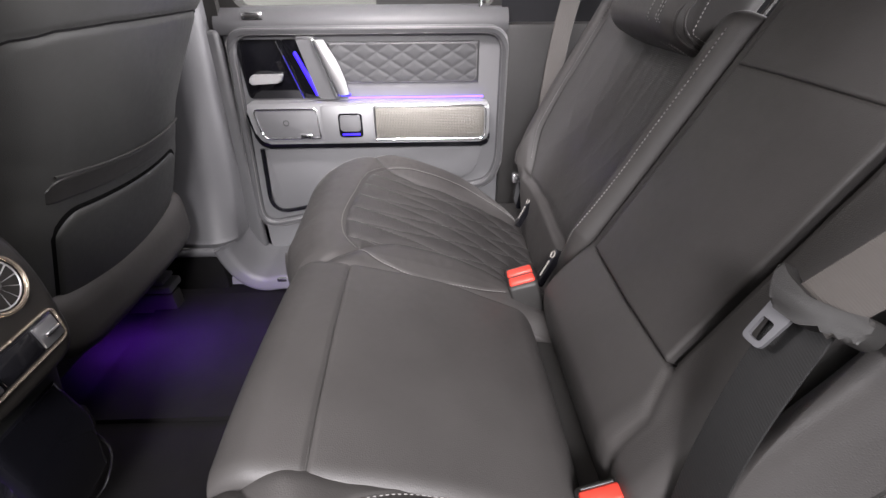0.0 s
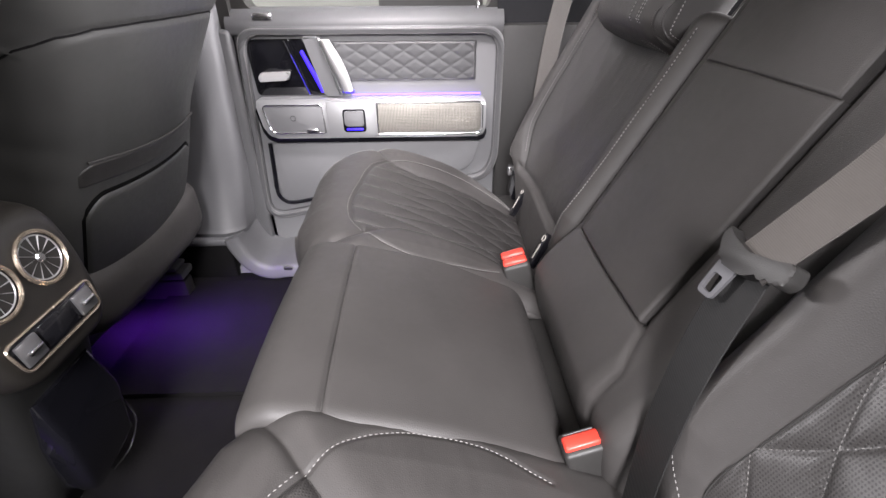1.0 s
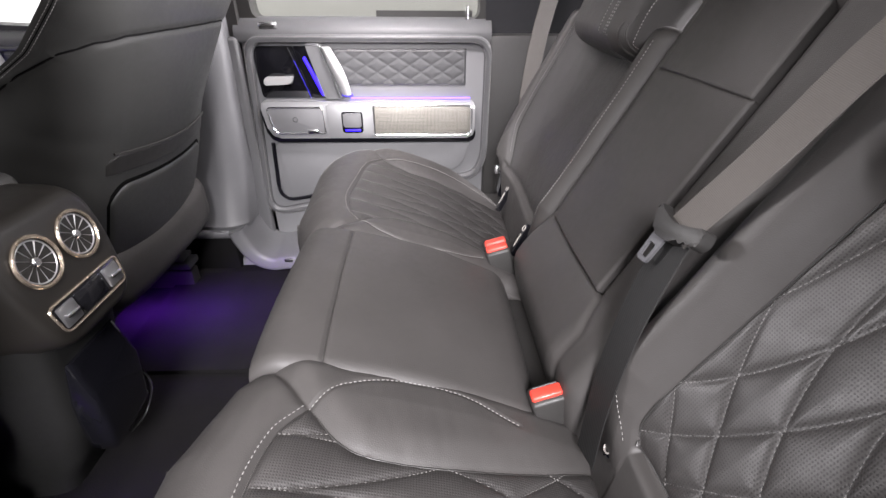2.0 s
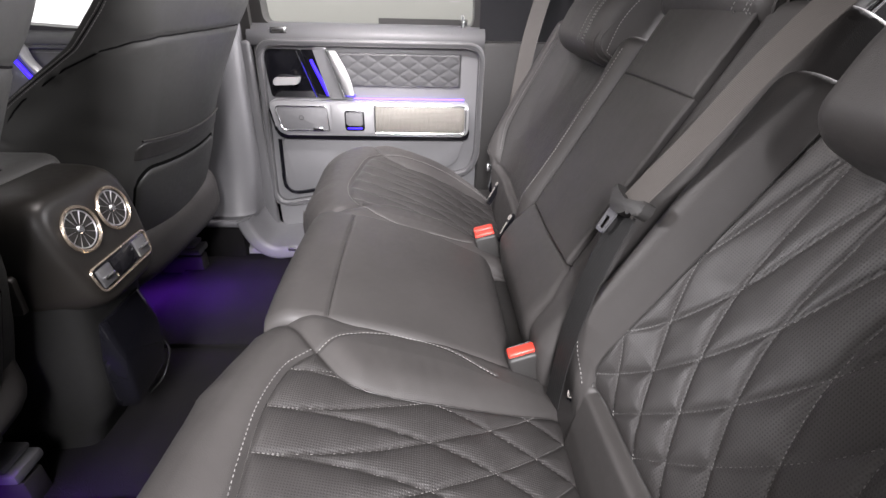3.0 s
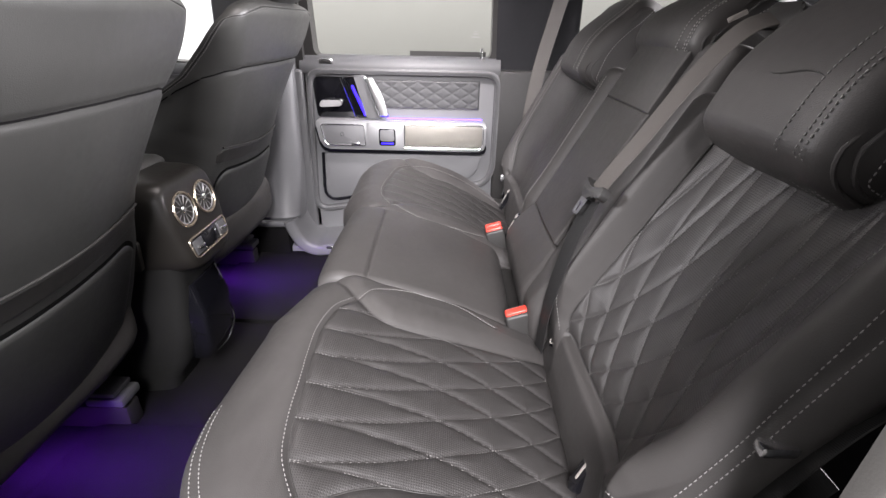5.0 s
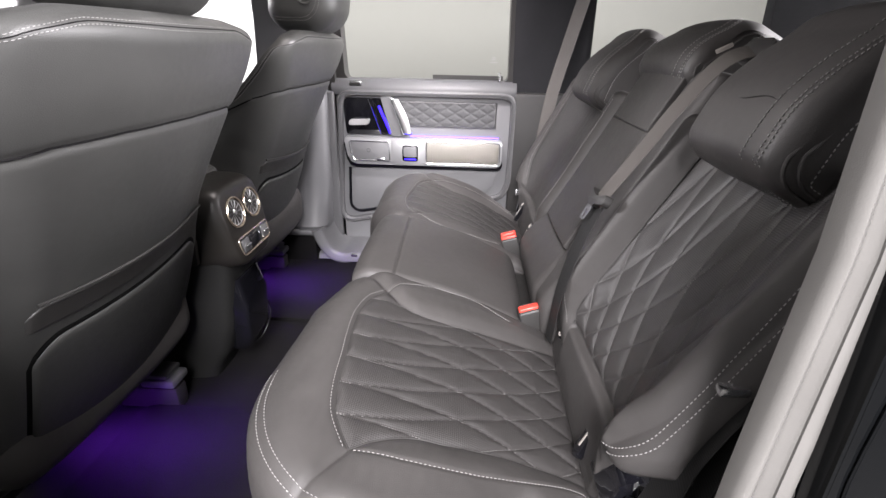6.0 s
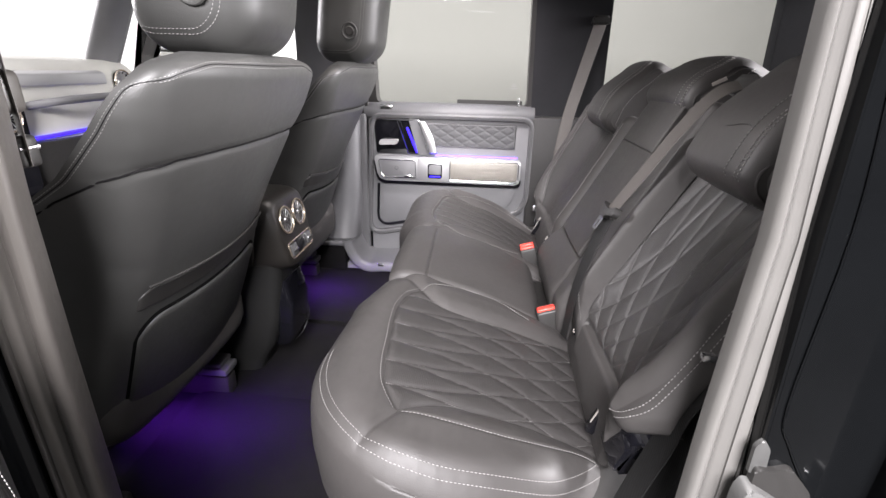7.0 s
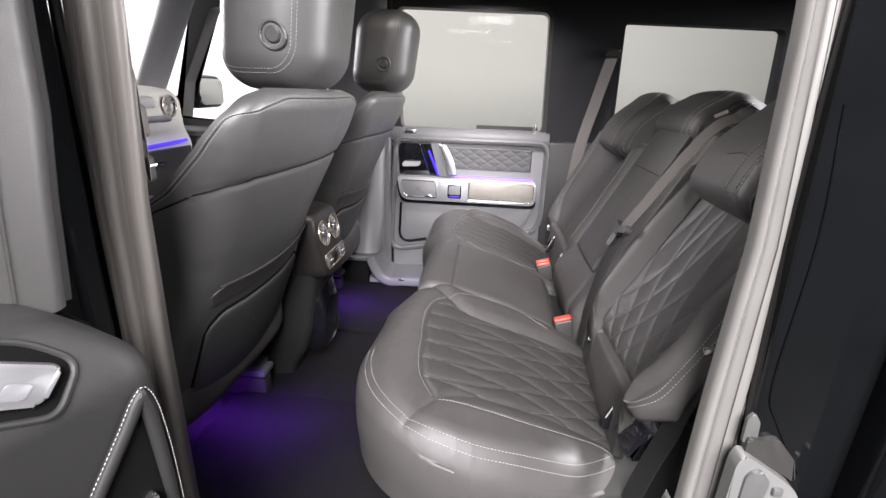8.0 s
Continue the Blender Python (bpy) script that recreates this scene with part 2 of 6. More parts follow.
def rounded(hx, hy, hz, r, nx, ny, nz, deform=None):
    """A box with rounded edges on an even grid, then bent by deform(x, y, z): vertices and faces."""
    index, verts, faces = {}, [], []

    def vert(i, j, k):
        key = (i, j, k)
        if key not in index:
            p = Vector((hx * (2 * i / nx - 1), hy * (2 * j / ny - 1), hz * (2 * k / nz - 1)))
            q = Vector((max(-hx + r, min(hx - r, p.x)), max(-hy + r, min(hy - r, p.y)), max(-hz + r, min(hz - r, p.z))))
            d = p - q
            p = q + d.normalized() * r if d.length > 1e-9 else p
            index[key] = len(verts)
            verts.append(tuple(deform(*p)) if deform else tuple(p))
        return index[key]

    for i in range(nx):
        for j in range(ny):
            faces.append((vert(i, j, nz), vert(i + 1, j, nz), vert(i + 1, j + 1, nz), vert(i, j + 1, nz)))
            faces.append((vert(i, j, 0), vert(i, j + 1, 0), vert(i + 1, j + 1, 0), vert(i + 1, j, 0)))
    for i in range(nx):
        for k in range(nz):
            faces.append((vert(i, 0, k), vert(i + 1, 0, k), vert(i + 1, 0, k + 1), vert(i, 0, k + 1)))
            faces.append((vert(i, ny, k), vert(i, ny, k + 1), vert(i + 1, ny, k + 1), vert(i + 1, ny, k)))
    for j in range(ny):
        for k in range(nz):
            faces.append((vert(0, j, k), vert(0, j, k + 1), vert(0, j + 1, k + 1), vert(0, j + 1, k)))
            faces.append((vert(nx, j, k), vert(nx, j + 1, k), vert(nx, j + 1, k + 1), vert(nx, j, k + 1)))
    return verts, faces


def pad(na, ny, a_lo, a_hi, y_lo, y_hi, height, skirt, belly=0.0, tuck=0.0):
    """An upholstered pad as a height over a plane: rows across y, each from a_lo(y) to a_hi(y), and a skirt down to that height."""
    mix = lambda t: 0.70 * t + 0.30 * (0.5 - 0.5 * np.cos(np.pi * t))
    y = y_lo + (y_hi - y_lo) * mix(np.linspace(0, 1, ny + 1))
    lo, hi = np.array([a_lo(v) for v in y]), np.array([a_hi(v) for v in y])
    a = lo[:, None] + (hi - lo)[:, None] * mix(np.linspace(0, 1, na + 1))[None, :]
    yy = np.repeat(y[:, None], na + 1, 1)
    h = height(a.ravel(), yy.ravel())
    verts = list(map(tuple, np.stack([a.ravel(), yy.ravel(), h], 1).tolist()))
    faces = []
    at = lambda i, j: j * (na + 1) + i
    for j in range(ny):
        for i in range(na):
            faces.append((at(i, j), at(i + 1, j), at(i + 1, j + 1), at(i, j + 1)))
    ring = [at(i, 0) for i in range(na)] + [at(na, j) for j in range(ny)] + [at(i, ny) for i in range(na, 0, -1)] + [at(0, j) for j in range(ny, 0, -1)]
    prev = ring
    count = len(ring)
    outward = []
    for k in range(count):
        p, q = verts[ring[k - 4]], verts[ring[(k + 4) % count]]
        d = math.hypot(q[0] - p[0], q[1] - p[1]) or 1.0
        outward.append(((q[1] - p[1]) / d, (p[0] - q[0]) / d))
    for step in (0.06, 0.18, 0.36, 0.6, 0.82, 1.0):
        row = []
        for v, (n0, n1) in zip(ring, outward):
            p, q, r = verts[v]
            row.append(len(verts))
            swell = (belly * math.sin(math.pi * min(1.0, step * 1.15)) ** 0.7 if step < 0.87 else 0.0) - tuck * step * max(0.0, min(1.0, (q - 0.50) / 0.15))
            verts.append((p + n0 * swell, q + n1 * swell, r + (skirt - r) * step))
        for k in range(len(ring)):
            n = (k + 1) % len(ring)
            faces.append((prev[n], prev[k], row[k], row[n]))
        prev = row
    return verts, faces


def tube_bm(points, radius, sides=8, bm=None, closed=False):
    bm = bm or bmesh.new()
    pts = [Vector(p) for p in points]
    rings = []
    n = len(pts)
    up = Vector((0.13, 0.21, 0.97)).normalized()
    for i, p in enumerate(pts):
        a = pts[i - 1] if (i or closed) else p
        b = pts[(i + 1) % n] if (i < n - 1 or closed) else p
        d = (b - a).normalized()
        s = d.cross(up).normalized()
        q = s.cross(d)
        r = radius[i] if isinstance(radius, (list, tuple)) else radius
        rings.append([bm.verts.new(p + r * (math.cos(2 * math.pi * k / sides) * s + math.sin(2 * math.pi * k / sides) * q)) for k in range(sides)])
    for i in range(n if closed else n - 1):
        j = (i + 1) % n
        for k in range(sides):
            m = (k + 1) % sides
            bm.faces.new((rings[i][k], rings[i][m], rings[j][m], rings[j][k]))
    if not closed:
        bm.faces.new(rings[0][::-1])
        bm.faces.new(rings[-1])
    return bm


def loft_bm(rings, close_ends=True):
    """A skin over closed rings of equal count."""
    bm = bmesh.new()
    vs = [[bm.verts.new(p) for p in ring] for ring in rings]
    n = len(vs[0])
    for a, b in zip(vs, vs[1:]):
        for k in range(n):
            m = (k + 1) % n
            bm.faces.new((a[k], a[m], b[m], b[k]))
    if close_ends:
        bm.faces.new(vs[0][::-1])
        bm.faces.new(vs[-1])
    return bm


def ribbon_bm(points, sides, width, thick):
    """A flat strap along points; sides gives the direction of its width at each."""
    rings = []
    pts = [Vector(p) for p in points]
    for i, p in enumerate(pts):
        d = (pts[min(i + 1, len(pts) - 1)] - pts[max(i - 1, 0)]).normalized()
        s = Vector(sides[i] if isinstance(sides, list) else sides)
        s = (s - d * s.dot(d)).normalized()
        n = d.cross(s).normalized()
        w = width / 2
        rings.append([p + s * a + n * b for a, b in ((-w, -thick / 2), (w - 0.001, -thick / 2), (w, 0), (w - 0.001, thick / 2), (-w, thick / 2), (-w - 0.001, 0))])
    return loft_bm(rings)


def resample(points, pitch):
    pts = [Vector(p) for p in points]
    out, left = [], 0.0
    for a, b in zip(pts, pts[1:]):
        seg = (b - a).length
        t = left
        while t < seg:
            out.append((a.lerp(b, t / seg), (b - a).normalized()))
            t += pitch
        left = t - seg
    return out


def smooth_line(points, n=12):
    """A smooth run through the points (Catmull-Rom)."""
    p = [Vector(q) for q in points]
    p = [2 * p[0] - p[1]] + p + [2 * p[-1] - p[-2]]
    out = []
    for i in range(1, len(p) - 2):
        for k in range(n):
            t = k / n
            out.append(0.5 * ((2 * p[i]) + (p[i + 1] - p[i - 1]) * t + (2 * p[i - 1] - 5 * p[i] + 4 * p[i + 1] - p[i + 2]) * t * t + (3 * p[i] - p[i - 1] - 3 * p[i + 1] + p[i + 2]) * t ** 3))
    out.append(p[-2])
    return out


def stitches(name, points, mat, parent, pitch=0.0062, length=0.0044, r=0.0006, m=None, label=""):
    """A row of thread stitches along a line, each a small spindle."""
    verts, faces = [], []
    for p, d in resample(points, pitch):
        s = d.cross(Vector((0.3, 0.2, 0.93))).normalized()
        q = s.cross(d)
        a, b = p - d * length / 2, p + d * length / 2
        k = len(verts)
        verts += [a, *(p - d * length * 0.25 + r * v for v in (s, q, -s, -q)), *(p + d * length * 0.25 + r * v for v in (s, q, -s, -q)), b]
        for i in range(4):
            j = (i + 1) % 4
            faces += [(k, k + 1 + j, k + 1 + i), (k + 1 + i, k + 1 + j, k + 5 + j, k + 5 + i), (k + 9, k + 5 + i, k + 5 + j)]
    ob = link(name, verts, faces, mat, parent, label, m)
    ob["kind"] = "stuff"
    return ob


def groove(d, width, depth):
    """A seam's furrow at distance d."""
    return -depth * np.exp(-(d / width) ** 2)


def dist_to(line, a, y):
    """Distance from the points (a, y) to a polyline."""
    best = np.full(np.shape(a), 9.0)
    for (ax, ay), (bx, by) in zip(line, line[1:]):
        ex, ey = bx - ax, by - ay
        t = np.clip(((a - ax) * ex + (y - ay) * ey) / (ex * ex + ey * ey + 1e-12), 0, 1)
        best = np.minimum(best, np.hypot(a - ax - t * ex, y - ay - t * ey))
    return best


def roll(d, r):
    """How far an edge rounded with radius r has dropped at distance d inside it."""
    d = np.clip(d, 0, r)
    return r - np.sqrt(np.maximum(0.0, r * r - (r - d) ** 2))


def wobble(a, y, size, seed):
    """Soft unevenness of a padded surface, between -1 and 1."""
    return np.array([noise.noise((p / size, q / size, seed)) for p, q in zip(np.ravel(a), np.ravel(y))]).reshape(np.shape(a))


def inside(poly, a, w):
    """Whether the points (a, w) lie inside a closed outline."""
    a, w = np.asarray(a, float), np.asarray(w, float)
    hit = np.zeros(np.shape(a), bool)
    for i in range(len(poly)):
        (ax, ay), (bx, by) = poly[i - 1], poly[i]
        if ay != by:
            hit ^= ((ay > w) != (by > w)) & (a < (bx - ax) * (w - ay) / (by - ay) + ax)
    return hit


def on_pad(line, height, lift=0.0012):
    """A line of (a, y) laid on a pad."""
    a, y = np.array([q[0] for q in line]), np.array([q[1] for q in line])
    return [(float(u), float(v), float(h) + lift) for u, v, h in zip(a, y, height(a, y))]

# ---- the studio ----
FLOOR = -0.03
STREET = -0.62


def plain_box(name, x0, x1, y0, y1, z0, z1, mat, label="", r=0.0, kind="structure", parent=None):
    ob = part(name, box_bm(x0, x1, y0, y1, z0, z1, r), mat, parent)
    if parent is None:
        tagged(ob, label, "", "", kind)
    return ob


plain_box("ground", -8, 8, -7, 6, STREET - 0.2, STREET, GROUND, "smooth grey studio floor under the car")
# far wall split in two: stronger light ahead put into a whiter colour
plain_box("wall_far_front", -8, -1.95, 3.39, 3.6, STREET, 3.4, WALL_WHITE, "studio wall beside the front windows, painted whiter for its stronger light")
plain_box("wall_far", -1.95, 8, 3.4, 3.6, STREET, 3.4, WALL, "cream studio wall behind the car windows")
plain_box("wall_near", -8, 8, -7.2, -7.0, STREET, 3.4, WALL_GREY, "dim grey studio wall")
plain_box("wall_front", -8.2, -8, -7.2, 3.6, STREET, 3.4, WALL_WHITE, "white studio wall ahead of the car")
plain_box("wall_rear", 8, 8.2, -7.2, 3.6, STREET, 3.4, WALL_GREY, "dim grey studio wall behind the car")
plain_box("studio_ceiling", -8.2, 8.2, -7.2, 3.6, 3.4, 3.6, WALL_WHITE, "white studio ceiling")

# ---- the car's shell ----
def wall_xz(name, outline, hole, y0, y1, mat, label):
    ob = part(name, slab_bm(outline, y0, y1, lambda u, v, d: (u, d, v), 0, [hole] if hole else ()), mat)
    return tagged(ob, label, "", "", "structure")


def dense(points, n=6):
    out = []
    for i in range(len(points)):
        a, b = Vector(points[i]), Vector(points[(i + 1) % len(points)])
        for k in range(n):
            out.append(tuple(a.lerp(b, k / n)))
    return out


def front_door_lining():
    """What shows of the far front door past the seats: sill pad, ledge, recess and slanting grab handle."""
    e = thing("front_door_panel", (-1.4, 0.83, 0.4), "grey front door panel with slanting grab handle and blue light strip", "door panel", "", "structure")
    rings = []
    for x in (-1.80, -1.5, -1.2, -0.97):
        prof = fillet([(0.86, 0.632), (0.815, 0.632), (0.812, 0.650), (0.838, 0.668), (0.86, 0.671)], [0, 0.006, 0.02, 0.02, 0.0], 4)
        rings.append([(x, v, z) for v, z in prof])
    part("sill_pad", loft_bm(rings), DOOR_LEATHER, e)
    part("ledge", tube_bm([(-1.80, 0.824, 0.628), (-0.97, 0.824, 0.628)], 0.007, 8), DOOR_LEATHER, e)
    part("recess_panel", slab_bm(fillet([(-1.75, 0.46), (-1.0, 0.46), (-1.0, 0.620), (-1.75, 0.620)], 0.03), 0.852, 0.838, lambda u, v, d: (u, d, v), 0.004), DOOR_LEATHER, e)
    stitches("panel_stitching", [(-1.72 + 0.02 * k, 0.836, 0.610) for k in range(36)], THREAD, e)
    part("grab_handle", tube_bm(smooth_line([(-1.455, 0.820, 0.632), (-1.43, 0.800, 0.59), (-1.40, 0.795, 0.55), (-1.36, 0.815, 0.50)], 6), 0.014, 10), ALU, e, "bright slanting grab handle")
    part("light_strip", tube_bm([(-1.500, 0.826, 0.60), (-1.445, 0.826, 0.50)], 0.007, 8), LED, e, "glowing blue light strip")
    part("trim_bar", slab_bm(fillet([(-1.72, 0.36), (-1.0, 0.36), (-1.0, 0.455), (-1.72, 0.455)], 0.02), 0.855, 0.80, lambda u, v, d: (u, d, v), 0.008), ALU, e)
    return e


front_door_lining()
plain_box("floor", -2.0, 1.3, -0.80, 0.80, -0.10, FLOOR, CARPET, "dark carpeted car floor")
plain_box("ceiling", -1.55, 1.35, -0.80, 0.88, 1.25, 1.31, FABRIC, "black fabric headliner")
plain_box("wall_rear_inner", 1.30, 1.36, -0.88, 0.92, -0.10, 0.75, FABRIC, "dark tailgate lining")
plain_box("wall_bulkhead", -2.25, -2.20, -0.88, 0.92, -0.10, 0.80, PLASTIC_BLACK, "dark bulkhead")
# far body side: openings for the front door window, the rear door window and the rear quarter window
BODY_Y0, BODY_Y1 = 0.865, 0.93
wall_xz("wall_pillar_rear", [(-0.065, 0.60), (0.20, 0.60), (0.205, 1.26), (-0.085, 1.26)], None, 0.86, 0.93, FABRIC, "black fabric covered rear door pillar")
q_hole = dense(fillet([(0.222, 0.74), (0.86, 0.74), (0.845, 1.142), (0.215, 1.158)], 0.025), 1)
wall_xz("wall_quarter", [(0.20, -0.1), (1.32, -0.1), (1.32, 1.26), (0.20, 1.26)], q_hole, 0.87, 0.93, FABRIC, "black lined rear quarter panel with a fixed window")
tagged(part("window_quarter", slab_bm([(0.2, 0.73), (0.87, 0.73), (0.87, 1.17), (0.2, 1.17)], 0.915, 0.919, lambda u, v, d: (u, d, v), 0), GLASS), "clear fixed rear quarter window", "window", "", "structure").visible_shadow = False
wall_xz("wall_pillar_centre", [(-0.98, -0.1), (-0.765, -0.1), (-0.775, 1.26), (-0.94, 1.26)], None, 0.845, 0.93, PLASTIC_BLACK, "black centre pillar trim")
f_hole = dense(fillet([(-1.86, 0.706), (-0.95, 0.660), (-0.94, 1.19), (-1.60, 1.19)], 0.03), 1)
wall_xz("wall_front_door", [(-2.00, -0.1), (-0.96, -0.1), (-0.93, 1.26), (-1.68, 1.26)], f_hole, 0.85, 0.93, PLASTIC_MID, "closed front door lining with its window")
tagged(part("window_front_door", slab_bm([(-1.89, 0.645), (-0.93, 0.645), (-0.93, 1.2), (-1.62, 1.2)], 0.90, 0.904, lambda u, v, d: (u, d, v), 0), GLASS), "clear front door window", "window", "", "structure").visible_shadow = False


def pillar_front(side):
    rings = []
    for t in (0.0, 0.35, 0.7, 1.0):
        x, z = -1.90 + 0.27 * t, 0.78 + 0.48 * t
        y = side * (0.73 - 0.02 * t)
        rings.append([(x + 0.075 * math.cos(a), y + 0.055 * math.sin(a), z) for a in [k * math.pi / 6 for k in range(12)]])
    return tagged(part("pillar_front", loft_bm(rings), PLASTIC), "slanting dark windscreen pillar", "pillar", "", "structure")


pillar_front(1)
pillar_front(-1)
plain_box("roof_rail", -1.60, -1.50, -0.80, 0.80, 1.22, 1.30, FABRIC, "black fabric windscreen header")
# near body side: the open doorway between its pillars

def near_pillar_trim():
    """The centre pillar on the doorway's front side, leaning back a little towards the roof."""
    rings = []
    for z in (-0.05, 0.2, 0.49, 0.7, 0.86, 0.89, 0.92, 0.95, 0.98, 1.26):
        x0 = -0.780 + 0.030 * max(0, z - 0.65) + 0.05 * max(0, z - 0.80)
        w = 0.050 + 0.012 * max(0, min(1, (z - 0.55) / 0.3))
        tuck = 0.045 * max(0, min(1, (z - 0.87) / 0.10))
        out = [(x0, -0.79), (x0, -0.812), (x0 + 0.18 * w, -0.812), (x0 + 0.22 * w, -0.806), (x0 + 0.27 * w, -0.811), (x0 + 0.48 * w, -0.807), (x0 + 0.55 * w, -0.797),
               (x0 + 0.62 * w, -0.799), (x0 + 0.80 * w, -0.803), (x0 + 0.92 * w, -0.800), (x0 + 0.97 * w, -0.792), (x0 + 0.40 * w - tuck, -0.745), (x0 - 0.1 * w - tuck, -0.722), (x0 - 0.6 * w - tuck, -0.725)]
        rings.append([(u, v, z) for u, v in fillet(out, 0.006, 2)])
    return tagged(part("pillar_centre_trim", loft_bm(rings), PILLAR_WARM), "dark grey centre pillar trim of the open doorway", "pillar", "", "structure")


near_pillar_trim()
tagged(part("pillar_centre_outer", loft_bm([[(u + 0.03 * max(0, z - 0.65), v, z) for u, v in fillet([(-0.95, -0.80), (-0.95, -0.845), (-0.80, -0.836), (-0.784, -0.815), (-0.784, -0.795)], 0.006, 3)] for z in (-0.1, 0.4, 0.65, 1.0, 1.28)]), PAINT), "glossy black painted outer skin of the centre pillar", "pillar", "", "structure")


def seal_strip():
    """The ribbed rubber door seal along the doorway's rear edge: a round lip, a hollow and two flat bands."""
    prof = [(0.0, 0.010), (0.0, -0.004), (0.04, -0.011), (0.11, -0.013), (0.18, -0.011), (0.215, -0.004), (0.224, 0.009), (0.262, 0.010), (0.275, 0.000), (0.34, -0.004), (0.42, -0.006), (0.455, -0.009),
            (0.465, -0.004), (0.475, -0.010), (0.55, -0.012), (0.64, -0.012), (0.652, -0.005), (0.664, -0.012), (0.78, -0.013), (0.88, -0.011), (0.93, -0.006), (0.95, 0.0), (0.96, -0.003), (1.0, -0.001), (1.0, 0.012)]
    zs = (-0.08, 0.15, 0.35, 0.51, 0.61, 0.71, 0.82, 0.92, 1.10, 1.27)
    left = np.interp(zs, (-0.08, 0.51, 0.71, 0.92, 1.27), (-0.016, -0.008, -0.002, -0.010, -0.034))
    right = np.interp(zs, (-0.08, 0.51, 0.71, 0.92, 1.27), (0.062, 0.053, 0.047, 0.026, -0.005))
    rings = [[(float(l + (r - l) * u), -0.790 + v, z) for u, v in prof] for l, r, z in zip(left, right, zs)]
    return tagged(part("door_seal", loft_bm(rings), RUBBER, sharp=50), "ribbed grey rubber door seal at the rear pillar", "door seal", "", "structure")


seal_strip()


def rear_body_side():
    e = thing("body_side", (0.3, -0.85, STREET), "glossy black painted rear body side with door jamb", "car body", "", "structure")
    part("jamb_panel", slab_bm(fillet([(0.058, -0.12), (0.17, -0.12), (0.17, 1.27), (0.002, 1.27)], 0.004), -0.79, -0.822, lambda u, v, d: (u, d, v), 0.006), PAINT, e)
    rings = []
    for z in (STREET + 0.25, 0.0, 0.40, 0.66, 0.70, 1.0, 1.30):
        lean = 0.03 * max(0, z - 0.7)
        out = fillet([(0.150, -0.80), (0.140, -0.865 + lean), (0.165, -0.895 + lean), (0.9, -0.90 + lean), (1.45, -0.90 + lean), (1.45, -0.80)], 0.012, 4)
        rings.append([(u, v, z) for u, v in out])
    part("quarter_panel", loft_bm(rings), PAINT, e)
    part("sealer_line", tube_bm(smooth_line([(0.030, -0.8235, 0.86), (0.043, -0.8235, 0.73), (0.042, -0.8235, 0.555), (0.058, -0.8235, 0.505), (0.100, -0.8235, 0.435)], 5), 0.0012, 6), PAINT, e, "painted sealer bead on the jamb")
    part("side_moulding", box_bm(0.172, 1.4, -0.925, -0.893, 0.345, 0.405, 0.008, 3), PLASTIC_BLACK, e)
    part("moulding_insert", box_bm(0.172, 1.4, -0.930, -0.918, 0.372, 0.380, 0.003, 2), CHROME, e, "thin bright moulding insert")
    part("sill_panel", box_bm(-0.95, 0.15, -0.87, -0.77, -0.16, -0.06, 0.02, 3), PAINT, e)
    return e


rear_body_side()


def striker():
    e = thing("door_striker", (0.06, -0.835, 0.40), "bare metal door striker bolted to the jamb", "door latch")
    part("base_plate", slab_bm(fillet([(0.016, 0.335), (0.018, 0.450), (0.023, 0.464), (0.031, 0.463), (0.054, 0.449), (0.090, 0.424), (0.108, 0.390), (0.112, 0.335)], [0.004, 0.01, 0.005, 0.006, 0.02, 0.01, 0.01, 0.004]), -0.820, -0.840, lambda u, v, d: (u, d, v), 0.006), ZINC, e)
    part("rib", slab_bm(fillet([(0.030, 0.36), (0.030, 0.440), (0.042, 0.452), (0.058, 0.436), (0.052, 0.36)], 0.008), -0.838, -0.844, lambda u, v, d: (u, d, v), 0.004), BARE, e)
    part("upper_tab", slab_bm(fillet([(0.027, 0.470), (0.026, 0.505), (0.033, 0.514), (0.041, 0.502), (0.043, 0.474)], 0.004), -0.819, -0.8240, lambda u, v, d: (u, d, v), 0.0015), BARE, e, "bare grey tab above the striker")
    part("rubber_buffer", slab_bm(fillet([(0.030, 0.482), (0.047, 0.480), (0.062, 0.486), (0.088, 0.456), (0.096, 0.424), (0.070, 0.440), (0.030, 0.455)], 0.006), -0.819, -0.829, lambda u, v, d: (u, d, v), 0.003), PLASTIC_BLACK, e, "dark rubber buffer")
    part("loop", tube_bm([(0.080, -0.838, 0.385), (0.080, -0.866, 0.388), (0.085, -0.872, 0.396), (0.098, -0.872, 0.398), (0.104, -0.866, 0.392), (0.104, -0.838, 0.388)], 0.005, 10), ALU, e)
    for z in (0.365, 0.420):
        part("screw", box_bm(0.064, 0.076, -0.845, -0.838, z - 0.006, z + 0.006, 0.003, 2), BARE, e)
    return e


striker()
plain_box("sill_far", -0.95, -0.05, 0.72, 0.86, -0.12, -0.005, PLASTIC, "grey plastic door sill trim", 0.02)


